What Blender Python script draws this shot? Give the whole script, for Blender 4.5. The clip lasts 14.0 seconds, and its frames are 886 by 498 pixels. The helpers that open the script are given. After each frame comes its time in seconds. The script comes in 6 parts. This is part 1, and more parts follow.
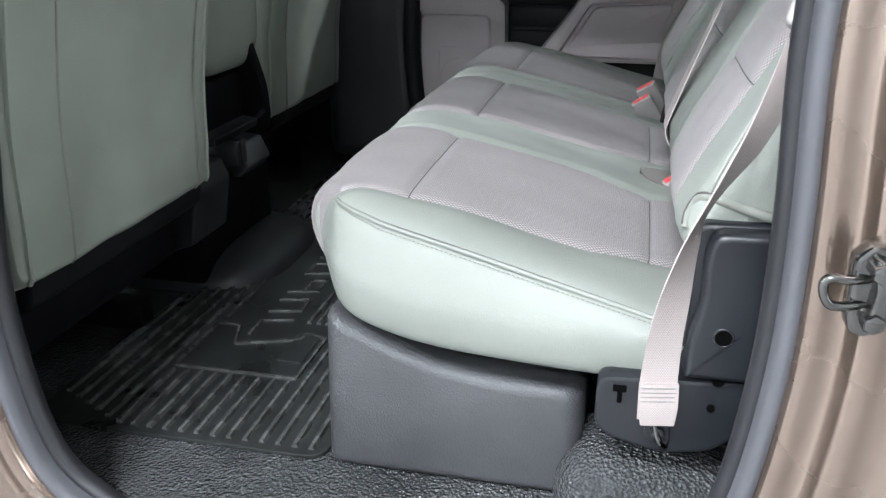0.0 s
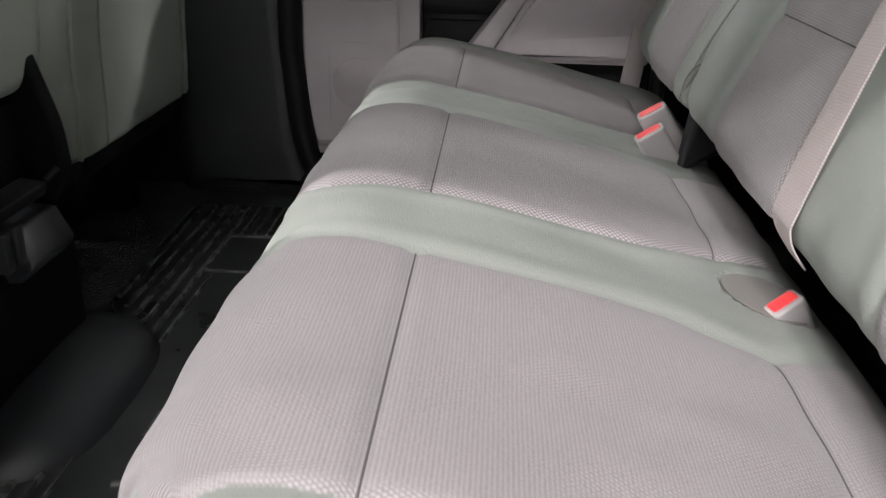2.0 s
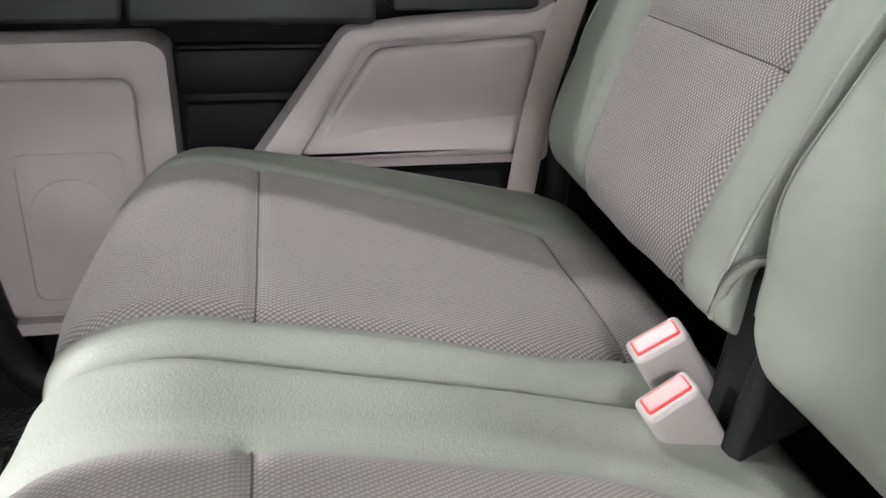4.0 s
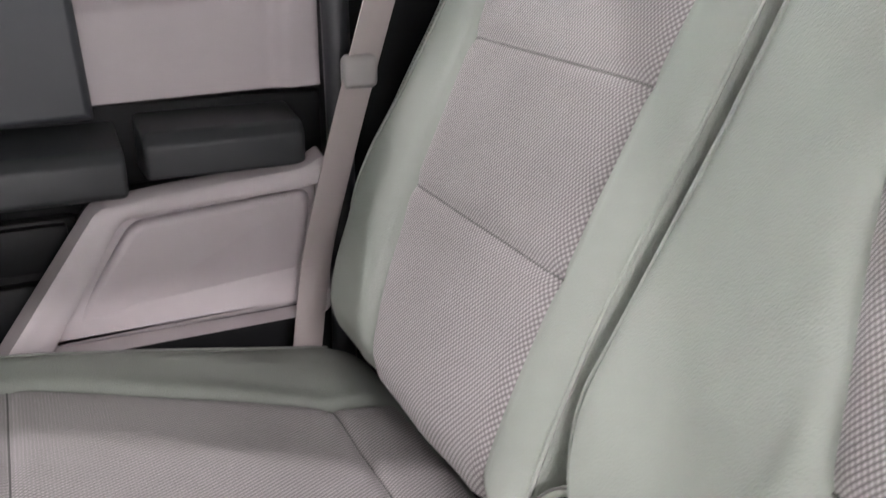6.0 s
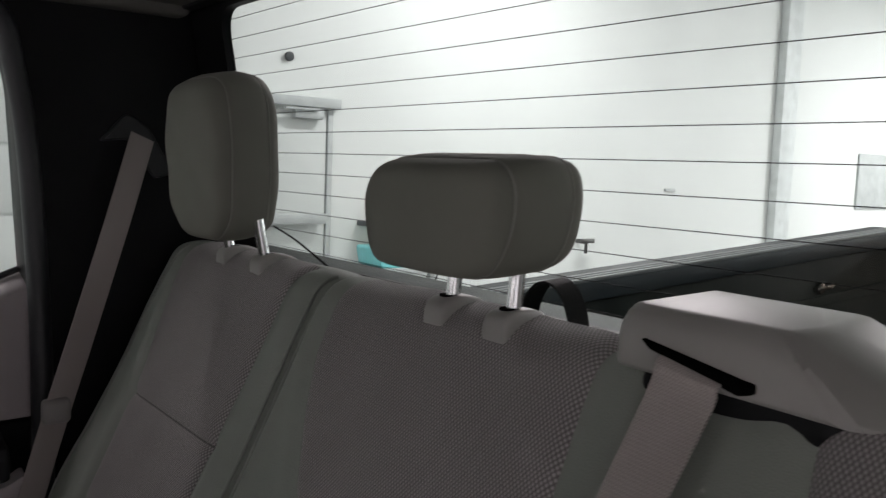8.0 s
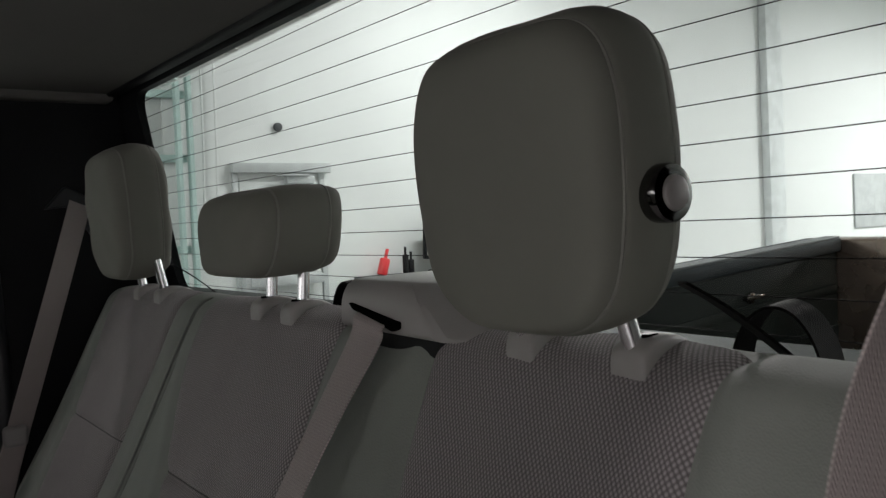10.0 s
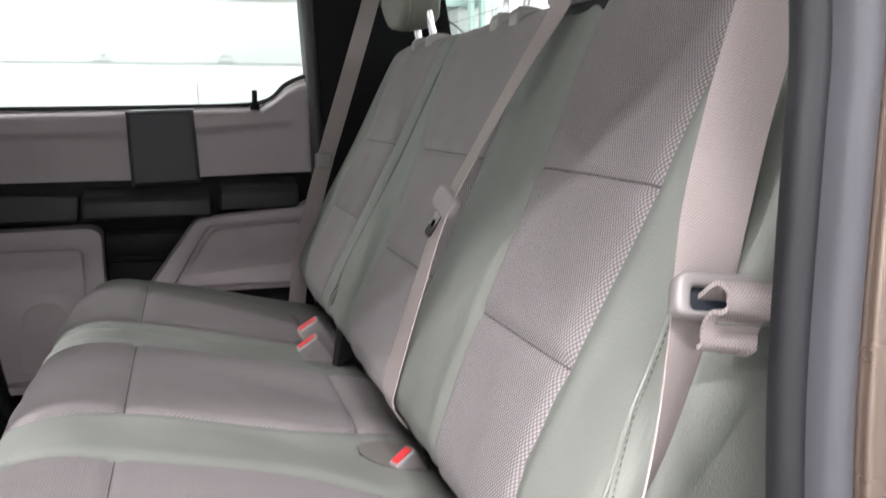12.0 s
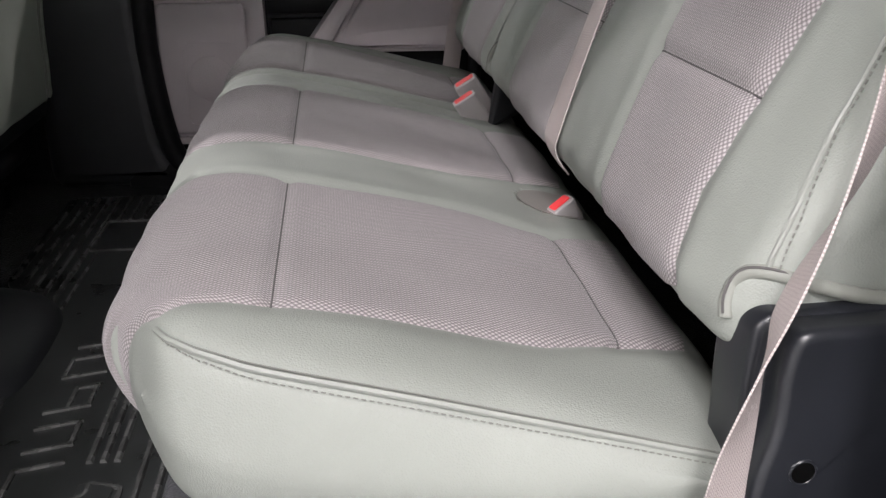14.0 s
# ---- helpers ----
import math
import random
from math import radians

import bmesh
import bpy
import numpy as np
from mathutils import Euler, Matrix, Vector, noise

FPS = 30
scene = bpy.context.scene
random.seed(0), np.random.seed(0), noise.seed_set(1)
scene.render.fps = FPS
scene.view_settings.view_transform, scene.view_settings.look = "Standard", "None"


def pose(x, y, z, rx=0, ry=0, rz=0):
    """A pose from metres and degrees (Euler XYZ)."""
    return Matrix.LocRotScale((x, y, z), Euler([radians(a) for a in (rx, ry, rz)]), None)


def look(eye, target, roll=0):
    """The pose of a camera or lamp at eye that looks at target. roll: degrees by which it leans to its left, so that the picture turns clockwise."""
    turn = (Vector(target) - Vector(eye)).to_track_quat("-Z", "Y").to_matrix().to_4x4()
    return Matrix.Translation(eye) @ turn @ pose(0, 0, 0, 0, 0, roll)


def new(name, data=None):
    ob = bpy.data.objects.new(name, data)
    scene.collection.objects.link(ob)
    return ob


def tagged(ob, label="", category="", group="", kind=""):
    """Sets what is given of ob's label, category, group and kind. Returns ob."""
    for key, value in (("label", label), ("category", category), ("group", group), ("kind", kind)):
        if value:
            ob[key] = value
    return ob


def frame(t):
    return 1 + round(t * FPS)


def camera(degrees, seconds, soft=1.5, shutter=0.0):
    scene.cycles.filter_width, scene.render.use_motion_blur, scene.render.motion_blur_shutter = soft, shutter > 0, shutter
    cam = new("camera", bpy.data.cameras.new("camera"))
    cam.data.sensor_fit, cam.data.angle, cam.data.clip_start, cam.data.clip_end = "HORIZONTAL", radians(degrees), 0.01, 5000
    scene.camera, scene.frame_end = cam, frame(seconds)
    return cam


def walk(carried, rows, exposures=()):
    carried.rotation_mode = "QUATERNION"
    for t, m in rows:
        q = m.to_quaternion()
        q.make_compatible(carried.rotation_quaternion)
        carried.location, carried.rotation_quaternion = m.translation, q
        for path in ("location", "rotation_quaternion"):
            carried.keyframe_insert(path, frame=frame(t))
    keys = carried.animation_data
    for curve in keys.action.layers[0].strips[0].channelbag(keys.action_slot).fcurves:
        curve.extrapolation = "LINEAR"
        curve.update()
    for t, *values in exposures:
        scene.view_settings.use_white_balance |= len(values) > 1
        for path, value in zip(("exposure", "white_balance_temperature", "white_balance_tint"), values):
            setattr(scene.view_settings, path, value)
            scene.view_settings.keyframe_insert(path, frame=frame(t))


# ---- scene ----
cam = camera(54.3, 14.0, 1.3, 0.25)
PATH = [
    (0, (0.378, -0.802, 0.76), (-0.024, 1.019, 0.035), 0.3),
    (0.5, (0.329, -0.67, 0.729), (0.002, 1.162, -0.004), 1.0),
    (1, (0.293, -0.514, 0.698), (0.031, 1.321, -0.052), 1.2),
    (1.5, (0.215, -0.361, 0.698), (0.03, 1.479, -0.064), 1.6),
    (2, (0.183, -0.184, 0.719), (0.079, 1.653, -0.064), 1.4),
    (2.5, (0.161, 0.01, 0.73), (0.107, 1.844, -0.067), -0.0),
    (5, (0.149, 0.652, 0.734), (0.814, 2.358, -0.072), 1.9),
    (5.5, (0.159, 0.648, 0.777), (0.919, 2.314, -0.028), 0.7),
    (6, (0.178, 0.604, 0.851), (1.0, 2.274, 0.119), 0.8),
    (6.5, (0.198, 0.515, 0.943), (1.102, 2.203, 0.364), 0.7),
    (7, (0.199, 0.399, 1.006), (1.21, 2.066, 0.561), 1.5),
    (7.5, (0.22, 0.297, 1.03), (1.313, 1.944, 0.726), 2.1),
    (8, (0.207, 0.196, 1.055), (1.418, 1.777, 0.868), 2.2),
    (8.5, (0.236, 0.11, 1.053), (1.503, 1.654, 0.948), 1.5),
    (9, (0.258, 0.021, 1.049), (1.538, 1.556, 0.981), 0.4),
    (11.3, (0.247, -0.378, 0.869), (1.044, 1.456, 0.808), -0.8),
    (11.5, (0.239, -0.417, 0.834), (0.948, 1.452, 0.754), 1.3),
    (12, (0.21, -0.453, 0.8), (0.773, 1.439, 0.48), -0.3),
    (12.5, (0.205, -0.462, 0.774), (0.645, 1.42, 0.262), -0.7),
    (13, (0.194, -0.472, 0.752), (0.56, 1.391, 0.123), -0.4),
    (13.5, (0.184, -0.472, 0.745), (0.48, 1.367, 0.016), -0.4),
    (14, (0.182, -0.449, 0.736), (0.41, 1.383, -0.033), 0.2),
]
EXPO = [(0, 1.28, 5980, 3), (0.5, 1.12, 6060, 4), (1.5, 0.88, 6500, 8), (2, 1.3, 6540, 9), (2.5, 1.57, 6540, 10), (5, 2.5, 6620, 6), (5.5, 2.48, 6520, 10), (6, 2.48, 6570, 14), (6.5, 2.1, 6580, 13), (7, 1.0, 6620, 15), (7.5, 0.2, 6620, 14), (8, -0.3, 6650, 15), (8.5, -0.72, 6680, 15), (9, -0.95, 6750, 14), (11.3, 0.7, 6500, 10), (12.5, 1.18, 6550, 12), (13.5, 1.1, 6550, 12), (14, 0.85, 6550, 12)]
walk(cam, [(t, look(eye, target, roll)) for t, eye, target, roll in PATH], EXPO)

# ---------------------------------------------------------------- world and light
world = bpy.data.worlds.new("world")
world.use_nodes = True
scene.world = world
world.node_tree.nodes["Background"].inputs[0].default_value = (0.9, 0.95, 1.0, 1)
world.node_tree.nodes["Background"].inputs[1].default_value = 0.3


def area_lamp(name, eye, target, sx, sy, watts, color=(1, 0.97, 0.93)):
    data = bpy.data.lights.new(name, "AREA")
    data.shape, data.size, data.size_y, data.energy, data.color = "RECTANGLE", sx, sy, watts, color
    ob = new(name, data)
    ob.matrix_world = look(eye, target)
    return ob


# First two follow shadow edges; the others are unseen lamps added to balance brightness.
LAMPS = [(-0.75, -2.12, 66, 0.55), (0.05, -2.75, 68, 0.55), (-0.3, -4.7, 82, 1.6), (-4.8, -2.12, 180, 1.6), (11.8, -2.12, 260, 1.6), (-1.0, 3.9, 33, 1.2), (4.6, 3.9, 130, 1.6), (11.4, 2.1, 480, 1.6), (-6.0, 0.5, 720, 1.6)]
for lx, ly, watts, long in LAMPS:
    area_lamp("unseen_lamp_light", (lx, ly, 3.44), (lx, ly, 0), long, 0.20, watts, (1.0, 0.955, 0.98))


# ---------------------------------------------------------------- materials
def nodes_of(name, rough=0.5, metal=0.0, color=(0.5, 0.5, 0.5)):
    m = bpy.data.materials.new(name)
    m.use_nodes = True
    nt = m.node_tree
    b = nt.nodes["Principled BSDF"]
    b.inputs["Base Color"].default_value = (*color, 1)
    b.inputs["Roughness"].default_value = rough
    b.inputs["Metallic"].default_value = metal
    return m, nt, b


def add(nt, kind, **values):
    n = nt.nodes.new(kind)
    for k, v in values.items():
        if k == "operation":
            n.operation = v
        elif k == "blend":
            n.data_type, n.blend_type = "RGBA", v
        elif k == "feature":
            n.feature = v
        else:
            n.inputs[k].default_value = v
    return n


def coords(nt, scale=(1, 1, 1), kind="Object", turn=0.0):
    tc = nt.nodes.new("ShaderNodeTexCoord")
    mp = nt.nodes.new("ShaderNodeMapping")
    mp.inputs["Scale"].default_value = scale
    mp.inputs["Rotation"].default_value = (0, 0, turn)
    nt.links.new(tc.outputs[kind], mp.inputs[0])
    return mp.outputs[0]


def ramp(nt, fac, stops):
    r = nt.nodes.new("ShaderNodeValToRGB")
    while len(r.color_ramp.elements) < len(stops):
        r.color_ramp.elements.new(0.5)
    for e, (p, c) in zip(r.color_ramp.elements, stops):
        e.position, e.color = p, (*c, 1)
    nt.links.new(fac, r.inputs[0])
    return r.outputs[0]


def surface(name, color, rough=0.5, metal=0.0, grain=900, depth=0.1, vary=0.12, patch=9, feature=None, dist=0.001, rvary=0.1):
    """Colour with patches and fine grain, roughness variation and a small bump."""
    m, nt, b = nodes_of(name, rough, metal, color)
    p = coords(nt)
    big = add(nt, "ShaderNodeTexNoise", Scale=patch, Detail=4.0)
    nt.links.new(p, big.inputs["Vector"])
    lo = tuple(c * (1 - vary) for c in color)
    hi = tuple(min(1, c * (1 + vary)) for c in color)
    nt.links.new(ramp(nt, big.outputs[0], [(0.3, lo), (0.7, hi)]), b.inputs["Base Color"])
    rr = add(nt, "ShaderNodeMapRange")
    rr.inputs[3].default_value, rr.inputs[4].default_value = max(0, rough - rvary), min(1, rough + rvary)
    nt.links.new(big.outputs[0], rr.inputs[0])
    nt.links.new(rr.outputs[0], b.inputs["Roughness"])
    if depth:
        if feature:
            fine = add(nt, "ShaderNodeTexVoronoi", Scale=grain, feature=feature)
        else:
            fine = add(nt, "ShaderNodeTexNoise", Scale=grain, Detail=2.0)
        nt.links.new(p, fine.inputs["Vector"])
        bump = add(nt, "ShaderNodeBump", Strength=depth, Distance=dist)
        nt.links.new(fine.outputs[0], bump.inputs["Height"])
        nt.links.new(bump.outputs[0], b.inputs["Normal"])
    return m


def dull(m, level):
    m.node_tree.nodes["Principled BSDF"].inputs["Specular IOR Level"].default_value = level
    return m


def woven(name, dark, light, pitch=0.0034):
    """Basket-weave seat cloth: light knots on a darker ground."""
    m, nt, b = nodes_of(name, 0.85, 0, light)
    b.inputs["Sheen Weight"].default_value = 0.15
    p = coords(nt, (1 / pitch, 1.5 / pitch, 1), "UV", radians(45))
    v = add(nt, "ShaderNodeTexVoronoi", Scale=1.0, Randomness=0.06)
    v.voronoi_dimensions = "2D"
    nt.links.new(p, v.inputs["Vector"])
    big = add(nt, "ShaderNodeTexNoise", Scale=7.0, Detail=5.0)
    nt.links.new(coords(nt), big.inputs["Vector"])
    col = ramp(nt, v.outputs["Distance"], [(0.16, light), (0.52, dark)])
    mix = add(nt, "ShaderNodeMix", blend="MULTIPLY")
    mix.inputs[0].default_value = 1.0
    nt.links.new(col, mix.inputs[6])
    nt.links.new(ramp(nt, big.outputs[0], [(0.3, (0.86, 0.86, 0.86)), (0.7, (1, 1, 1))]), mix.inputs[7])
    nt.links.new(mix.outputs[2], b.inputs["Base Color"])
    bump = add(nt, "ShaderNodeBump", Strength=0.65, Distance=0.0014)
    bump.invert = True
    nt.links.new(v.outputs["Distance"], bump.inputs["Height"])
    nt.links.new(bump.outputs[0], b.inputs["Normal"])
    return m


def webbing(name, color):
    """Seat-belt strap: fine slanted ribs along its length."""
    m, nt, b = nodes_of(name, 0.55, 0, color)
    p = coords(nt, (1, 1, 1), "UV")
    sep = add(nt, "ShaderNodeSeparateXYZ")
    nt.links.new(p, sep.inputs[0])
    zig = add(nt, "ShaderNodeMath", operation="PINGPONG")
    nt.links.new(sep.outputs[1], zig.inputs[0])
    zig.inputs[1].default_value = 0.0026
    s1 = add(nt, "ShaderNodeMath", operation="MULTIPLY_ADD")
    nt.links.new(zig.outputs[0], s1.inputs[0])
    s1.inputs[1].default_value = 1.6
    nt.links.new(sep.outputs[0], s1.inputs[2])
    s2 = add(nt, "ShaderNodeMath", operation="MULTIPLY")
    nt.links.new(s1.outputs[0], s2.inputs[0])
    s2.inputs[1].default_value = 2200
    s3 = add(nt, "ShaderNodeMath", operation="SINE")
    nt.links.new(s2.outputs[0], s3.inputs[0])
    dark = tuple(c * 0.66 for c in color)
    s4 = add(nt, "ShaderNodeMapRange")
    s4.inputs[1].default_value = -1.0
    nt.links.new(s3.outputs[0], s4.inputs[0])
    nt.links.new(ramp(nt, s4.outputs[0], [(0.2, dark), (0.7, color)]), b.inputs["Base Color"])
    bump = add(nt, "ShaderNodeBump", Strength=0.5, Distance=0.0006)
    nt.links.new(s4.outputs[0], bump.inputs["Height"])
    nt.links.new(bump.outputs[0], b.inputs["Normal"])
    return m


VINYL = surface("seat_vinyl", (0.254, 0.272, 0.246), 0.60, grain=620, depth=0.34, vary=0.07, patch=7, feature="F1", dist=0.0008)
VINYL_DARK = surface("front_seat_vinyl", (0.29, 0.314, 0.272), 0.46, grain=620, depth=0.28, vary=0.08, patch=8, feature="F1", dist=0.0008)
nt = VINYL_DARK.node_tree
sc = add(nt, "ShaderNodeTexNoise", Scale=7.0, Detail=6.0, Roughness=0.7, Distortion=1.2)
nt.links.new(coords(nt, (1, 1.0, 3.2)), sc.inputs["Vector"])
mk = add(nt, "ShaderNodeMapRange")
mk.inputs[1].default_value, mk.inputs[2].default_value, mk.inputs[4].default_value = 0.70, 0.76, 0.35
nt.links.new(sc.outputs[0], mk.inputs[0])
mx = add(nt, "ShaderNodeMix", blend="MIX")
base = nt.nodes["Principled BSDF"].inputs["Base Color"]
nt.links.new(mk.outputs[0], mx.inputs[0])
nt.links.new(base.links[0].from_socket, mx.inputs[6])
mx.inputs[7].default_value = (0.6, 0.61, 0.57, 1)
nt.links.new(mx.outputs[2], base)
PIPE = surface("seam_piping", (0.22, 0.23, 0.205), 0.6, depth=0.0)
PIPE_LIGHT = surface("vinyl_piping", (0.245, 0.259, 0.236), 0.5, depth=0.0)
STITCH = surface("stitch_thread", (0.165, 0.168, 0.153), 0.7, depth=0.0)
SEAMD = surface("sunk_seam_thread", (0.085, 0.082, 0.08), 0.8, depth=0.0)
CLOTH = woven("seat_cloth", (0.160, 0.147, 0.148), (0.445, 0.408, 0.411), 0.0040)
CLOTH_HEAD = surface("headrest_cloth", (0.188, 0.190, 0.163), 0.8, grain=1500, depth=0.1, vary=0.06)
# Lighter than the pad cloth, so light on the seam ridge is painted in.
HEADSEAM_LIT = surface("lit_headrest_seam", (0.25, 0.252, 0.225), 0.8, depth=0.0)
PANEL = surface("door_trim_plastic", (0.44, 0.397, 0.408), 0.55, grain=1400, depth=0.1, vary=0.05, feature="F1", dist=0.0006)
GRILLE = surface("speaker_grille_plastic", (0.455, 0.41, 0.42), 0.6, grain=420, depth=0.4, vary=0.05, feature="F1", dist=0.002)
PANEL_GREY = surface("grey_trim_plastic", (0.05, 0.054, 0.062), 0.5, grain=1400, depth=0.1, vary=0.06)
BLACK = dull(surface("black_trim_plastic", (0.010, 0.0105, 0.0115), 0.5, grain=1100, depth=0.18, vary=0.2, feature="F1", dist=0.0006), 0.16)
CHARCOAL = surface("charcoal_trim_plastic", (0.022, 0.0238, 0.0265), 0.45, grain=1100, depth=0.18, vary=0.12, feature="F1", dist=0.0006)
TRIMG = surface("slate_trim_plastic", (0.012, 0.0125, 0.015), 0.45, grain=1300, depth=0.15, vary=0.08)
SEALG = surface("grey_rubber_seal", (0.072, 0.073, 0.083), 0.5, grain=1600, depth=0.1, vary=0.06)
SEAL = surface("rubber_seal", (0.03, 0.031, 0.036), 0.42, grain=1600, depth=0.15, vary=0.1)
FLOORV = surface("floor_vinyl", (0.055, 0.058, 0.061), 0.22, grain=230, depth=1.0, vary=0.25, feature="F1", dist=0.005)
RUBBER = surface("mat_rubber", (0.024, 0.026, 0.026), 0.30, grain=900, depth=0.2, vary=0.35, patch=14)
# Lighter than the mat: dust plus glossy-rubber glints put into the colour.
RIBM = surface("dusty_rubber_with_glints", (0.078, 0.080, 0.078), 0.27, grain=700, depth=0.3, vary=0.45, patch=30)
BINM = surface("storage_bin_plastic", (0.066, 0.068, 0.073), 0.45, grain=420, depth=0.5, vary=0.15, feature="F1", dist=0.0012)
STEELB = surface("black_painted_steel", (0.013, 0.0145, 0.018), 0.34, grain=500, depth=0.05, vary=0.12)
NIGHT = dull(surface("matt_black_steel", (0.006, 0.006, 0.007), 0.6, depth=0.05, vary=0.2), 0.06)
HOLE = dull(surface("hole_dark", (0.003, 0.003, 0.003), 0.9, depth=0.0), 0.0)
CHROME = surface("chrome", (0.92, 0.92, 0.94), 0.22, 1.0, depth=0.0, vary=0.02, rvary=0.05)
GALV = surface("plated_steel", (0.14, 0.138, 0.136), 0.12, 1.0, grain=300, depth=0.1)
SLATE = surface("slate_plastic", (0.022, 0.03, 0.045), 0.4, depth=0.03, vary=0.08)
GUIDE = surface("pale_guide_plastic", (0.33, 0.318, 0.305), 0.42, grain=1400, depth=0.06, vary=0.04)
CUPM = surface("pocket_plastic", (0.215, 0.205, 0.190), 0.5, depth=0.05, vary=0.06)
BUCKLE = surface("buckle_plastic", (0.31, 0.292, 0.287), 0.4, depth=0.03, vary=0.04)
RED = surface("red_button", (0.68, 0.045, 0.05), 0.3, depth=0.0, vary=0.06)
STRAP = webbing("belt_webbing", (0.495, 0.436, 0.421))
STRAPB = dull(webbing("tether_webbing", (0.006, 0.006, 0.006)), 0.1)
PAINT = surface("bronze_car_paint", (0.225, 0.170, 0.138), 0.27, 0.85, grain=2500, depth=0.02, vary=0.05)
PAINT.node_tree.nodes["Principled BSDF"].inputs["Coat Weight"].default_value = 1.0
PAINT.node_tree.nodes["Principled BSDF"].inputs["Coat Roughness"].default_value = 0.06
LINER = surface("headliner_fabric", (0.16, 0.155, 0.145), 0.95, grain=1500, depth=0.25, vary=0.05)
# Darker than the white walls, to weaken bounced light.
WALL_DIM = surface("bounce_dimming_grey", (0.48, 0.49, 0.49), 0.6, grain=60, depth=0.04, vary=0.05, patch=1.2)
WALLW = surface("white_wall_paint", (0.72, 0.74, 0.73), 0.6, grain=60, depth=0.04, vary=0.03, patch=1.2)
DOORW = surface("white_garage_door_steel", (0.55, 0.57, 0.56), 0.45, grain=200, depth=0.05, vary=0.03, patch=2)
GREYP = surface("grey_painted_steel", (0.45, 0.47, 0.47), 0.5, grain=200, depth=0.05)
COLM = surface("pale_column_paint", (0.60, 0.63, 0.63), 0.5, grain=200, depth=0.05)
TEALP = surface("pale_green_steel", (0.42, 0.55, 0.52), 0.5, grain=200, depth=0.05)
BEDM = dull(surface("bed_liner", (0.006, 0.009, 0.008), 0.6, grain=200, depth=0.3), 0.12)
RAILD = dull(surface("slate_bed_rail", (0.016, 0.022, 0.026), 0.55, grain=300, depth=0.15), 0.25)
RAILM = surface("rail_cap_plastic", (0.14, 0.15, 0.155), 0.45, grain=300, depth=0.15)
CONCRETE = surface("garage_concrete", (0.24, 0.24, 0.235), 0.6, grain=120, depth=0.2, vary=0.15, patch=2)
SHELFM = surface("dark_shelf_board", (0.06, 0.065, 0.07), 0.5, depth=0.05)
CEILW = surface("white_ceiling", (0.8, 0.8, 0.79), 0.7, depth=0.0, vary=0.03)
YELLOW = surface("yellow_plastic", (0.75, 0.62, 0.03), 0.4, depth=0.0)
GREEN = surface("lime_plastic", (0.35, 0.62, 0.06), 0.4, depth=0.0)
CYAN = surface("pale_blue_plastic", (0.15, 0.50, 0.52), 0.4, depth=0.0)
WHITEP = surface("white_plastic", (0.72, 0.73, 0.72), 0.4, depth=0.0)


def glass_mat(name, color=(1, 1, 1)):
    m = bpy.data.materials.new(name)
    m.use_nodes = True
    nt = m.node_tree
    nt.nodes.remove(nt.nodes["Principled BSDF"])
    tr = add(nt, "ShaderNodeBsdfTransparent")
    tr.inputs[0].default_value = (*color, 1)
    gl = add(nt, "ShaderNodeBsdfGlossy")
    gl.inputs["Roughness"].default_value = 0.02
    lw = add(nt, "ShaderNodeLayerWeight")
    pw = add(nt, "ShaderNodeMath", operation="POWER")
    nt.links.new(lw.outputs["Facing"], pw.inputs[0])
    pw.inputs[1].default_value = 5.0
    fr = add(nt, "ShaderNodeMath", operation="MULTIPLY_ADD")
    nt.links.new(pw.outputs[0], fr.inputs[0])
    fr.inputs[1].default_value, fr.inputs[2].default_value = 0.5, 0.02
    mix = add(nt, "ShaderNodeMixShader")
    nt.links.new(fr.outputs[0], mix.inputs[0])
    nt.links.new(tr.outputs[0], mix.inputs[1])
    nt.links.new(gl.outputs[0], mix.inputs[2])
    nt.links.new(mix.outputs[0], nt.nodes["Material Output"].inputs[0])
    return m


GLASS = glass_mat("window_glass", (0.90, 0.952, 0.932))


def glow(name, color, strength):
    m, nt, b = nodes_of(name, 0.4, 0, color)
    b.inputs["Emission Color"].default_value = (*color, 1)
    b.inputs["Emission Strength"].default_value = strength
    return m


SCREEN = glow("lit_screen", (0.52, 0.47, 0.42), 0.3)
PAGE = glow("lit_page", (0.52, 0.40, 0.20), 0.3)
LAMPM = glow("lamp_diffuser", (1, 0.98, 0.95), 3.0)


# ---------------------------------------------------------------- geometry helpers
def finish(me, mat, smooth=40):
    for p in me.polygons:
        p.use_smooth = True
    me.set_sharp_from_angle(angle=radians(smooth))
    if mat and not me.materials:
        me.materials.append(mat)
    return me


def part(name, geo, material, parent=None, label="", smooth=40):
    """Links a bmesh or mesh as one object, under a thing where a parent is given."""
    if isinstance(geo, bmesh.types.BMesh):
        me = bpy.data.meshes.new(name)
        bmesh.ops.recalc_face_normals(geo, faces=geo.faces)
        geo.to_mesh(me)
        geo.free()
    else:
        me = geo
    ob = new(name, finish(me, material, smooth))
    ob.parent = parent
    if label:
        ob["label"] = label
    return ob


def thing(name, at, label, category, group="", kind=""):
    ob = new(name)
    ob.empty_display_size = 0.05
    ob.location = at
    return tagged(ob, label, category, group, kind)


def under(ob, parent):
    """Puts a part whose mesh is in world places under its thing."""
    ob.parent = parent
    bpy.context.view_layer.update()
    ob.matrix_parent_inverse = parent.matrix_world.inverted()
    return ob


def wpart(name, geo, material, parent, label="", smooth=40):
    return under(part(name, geo, material, None, label, smooth), parent)


def lone(name, geo, material, label, category, group="", kind="", smooth=40):
    return tagged(part(name, geo, material, None, "", smooth), label, category, group, kind)


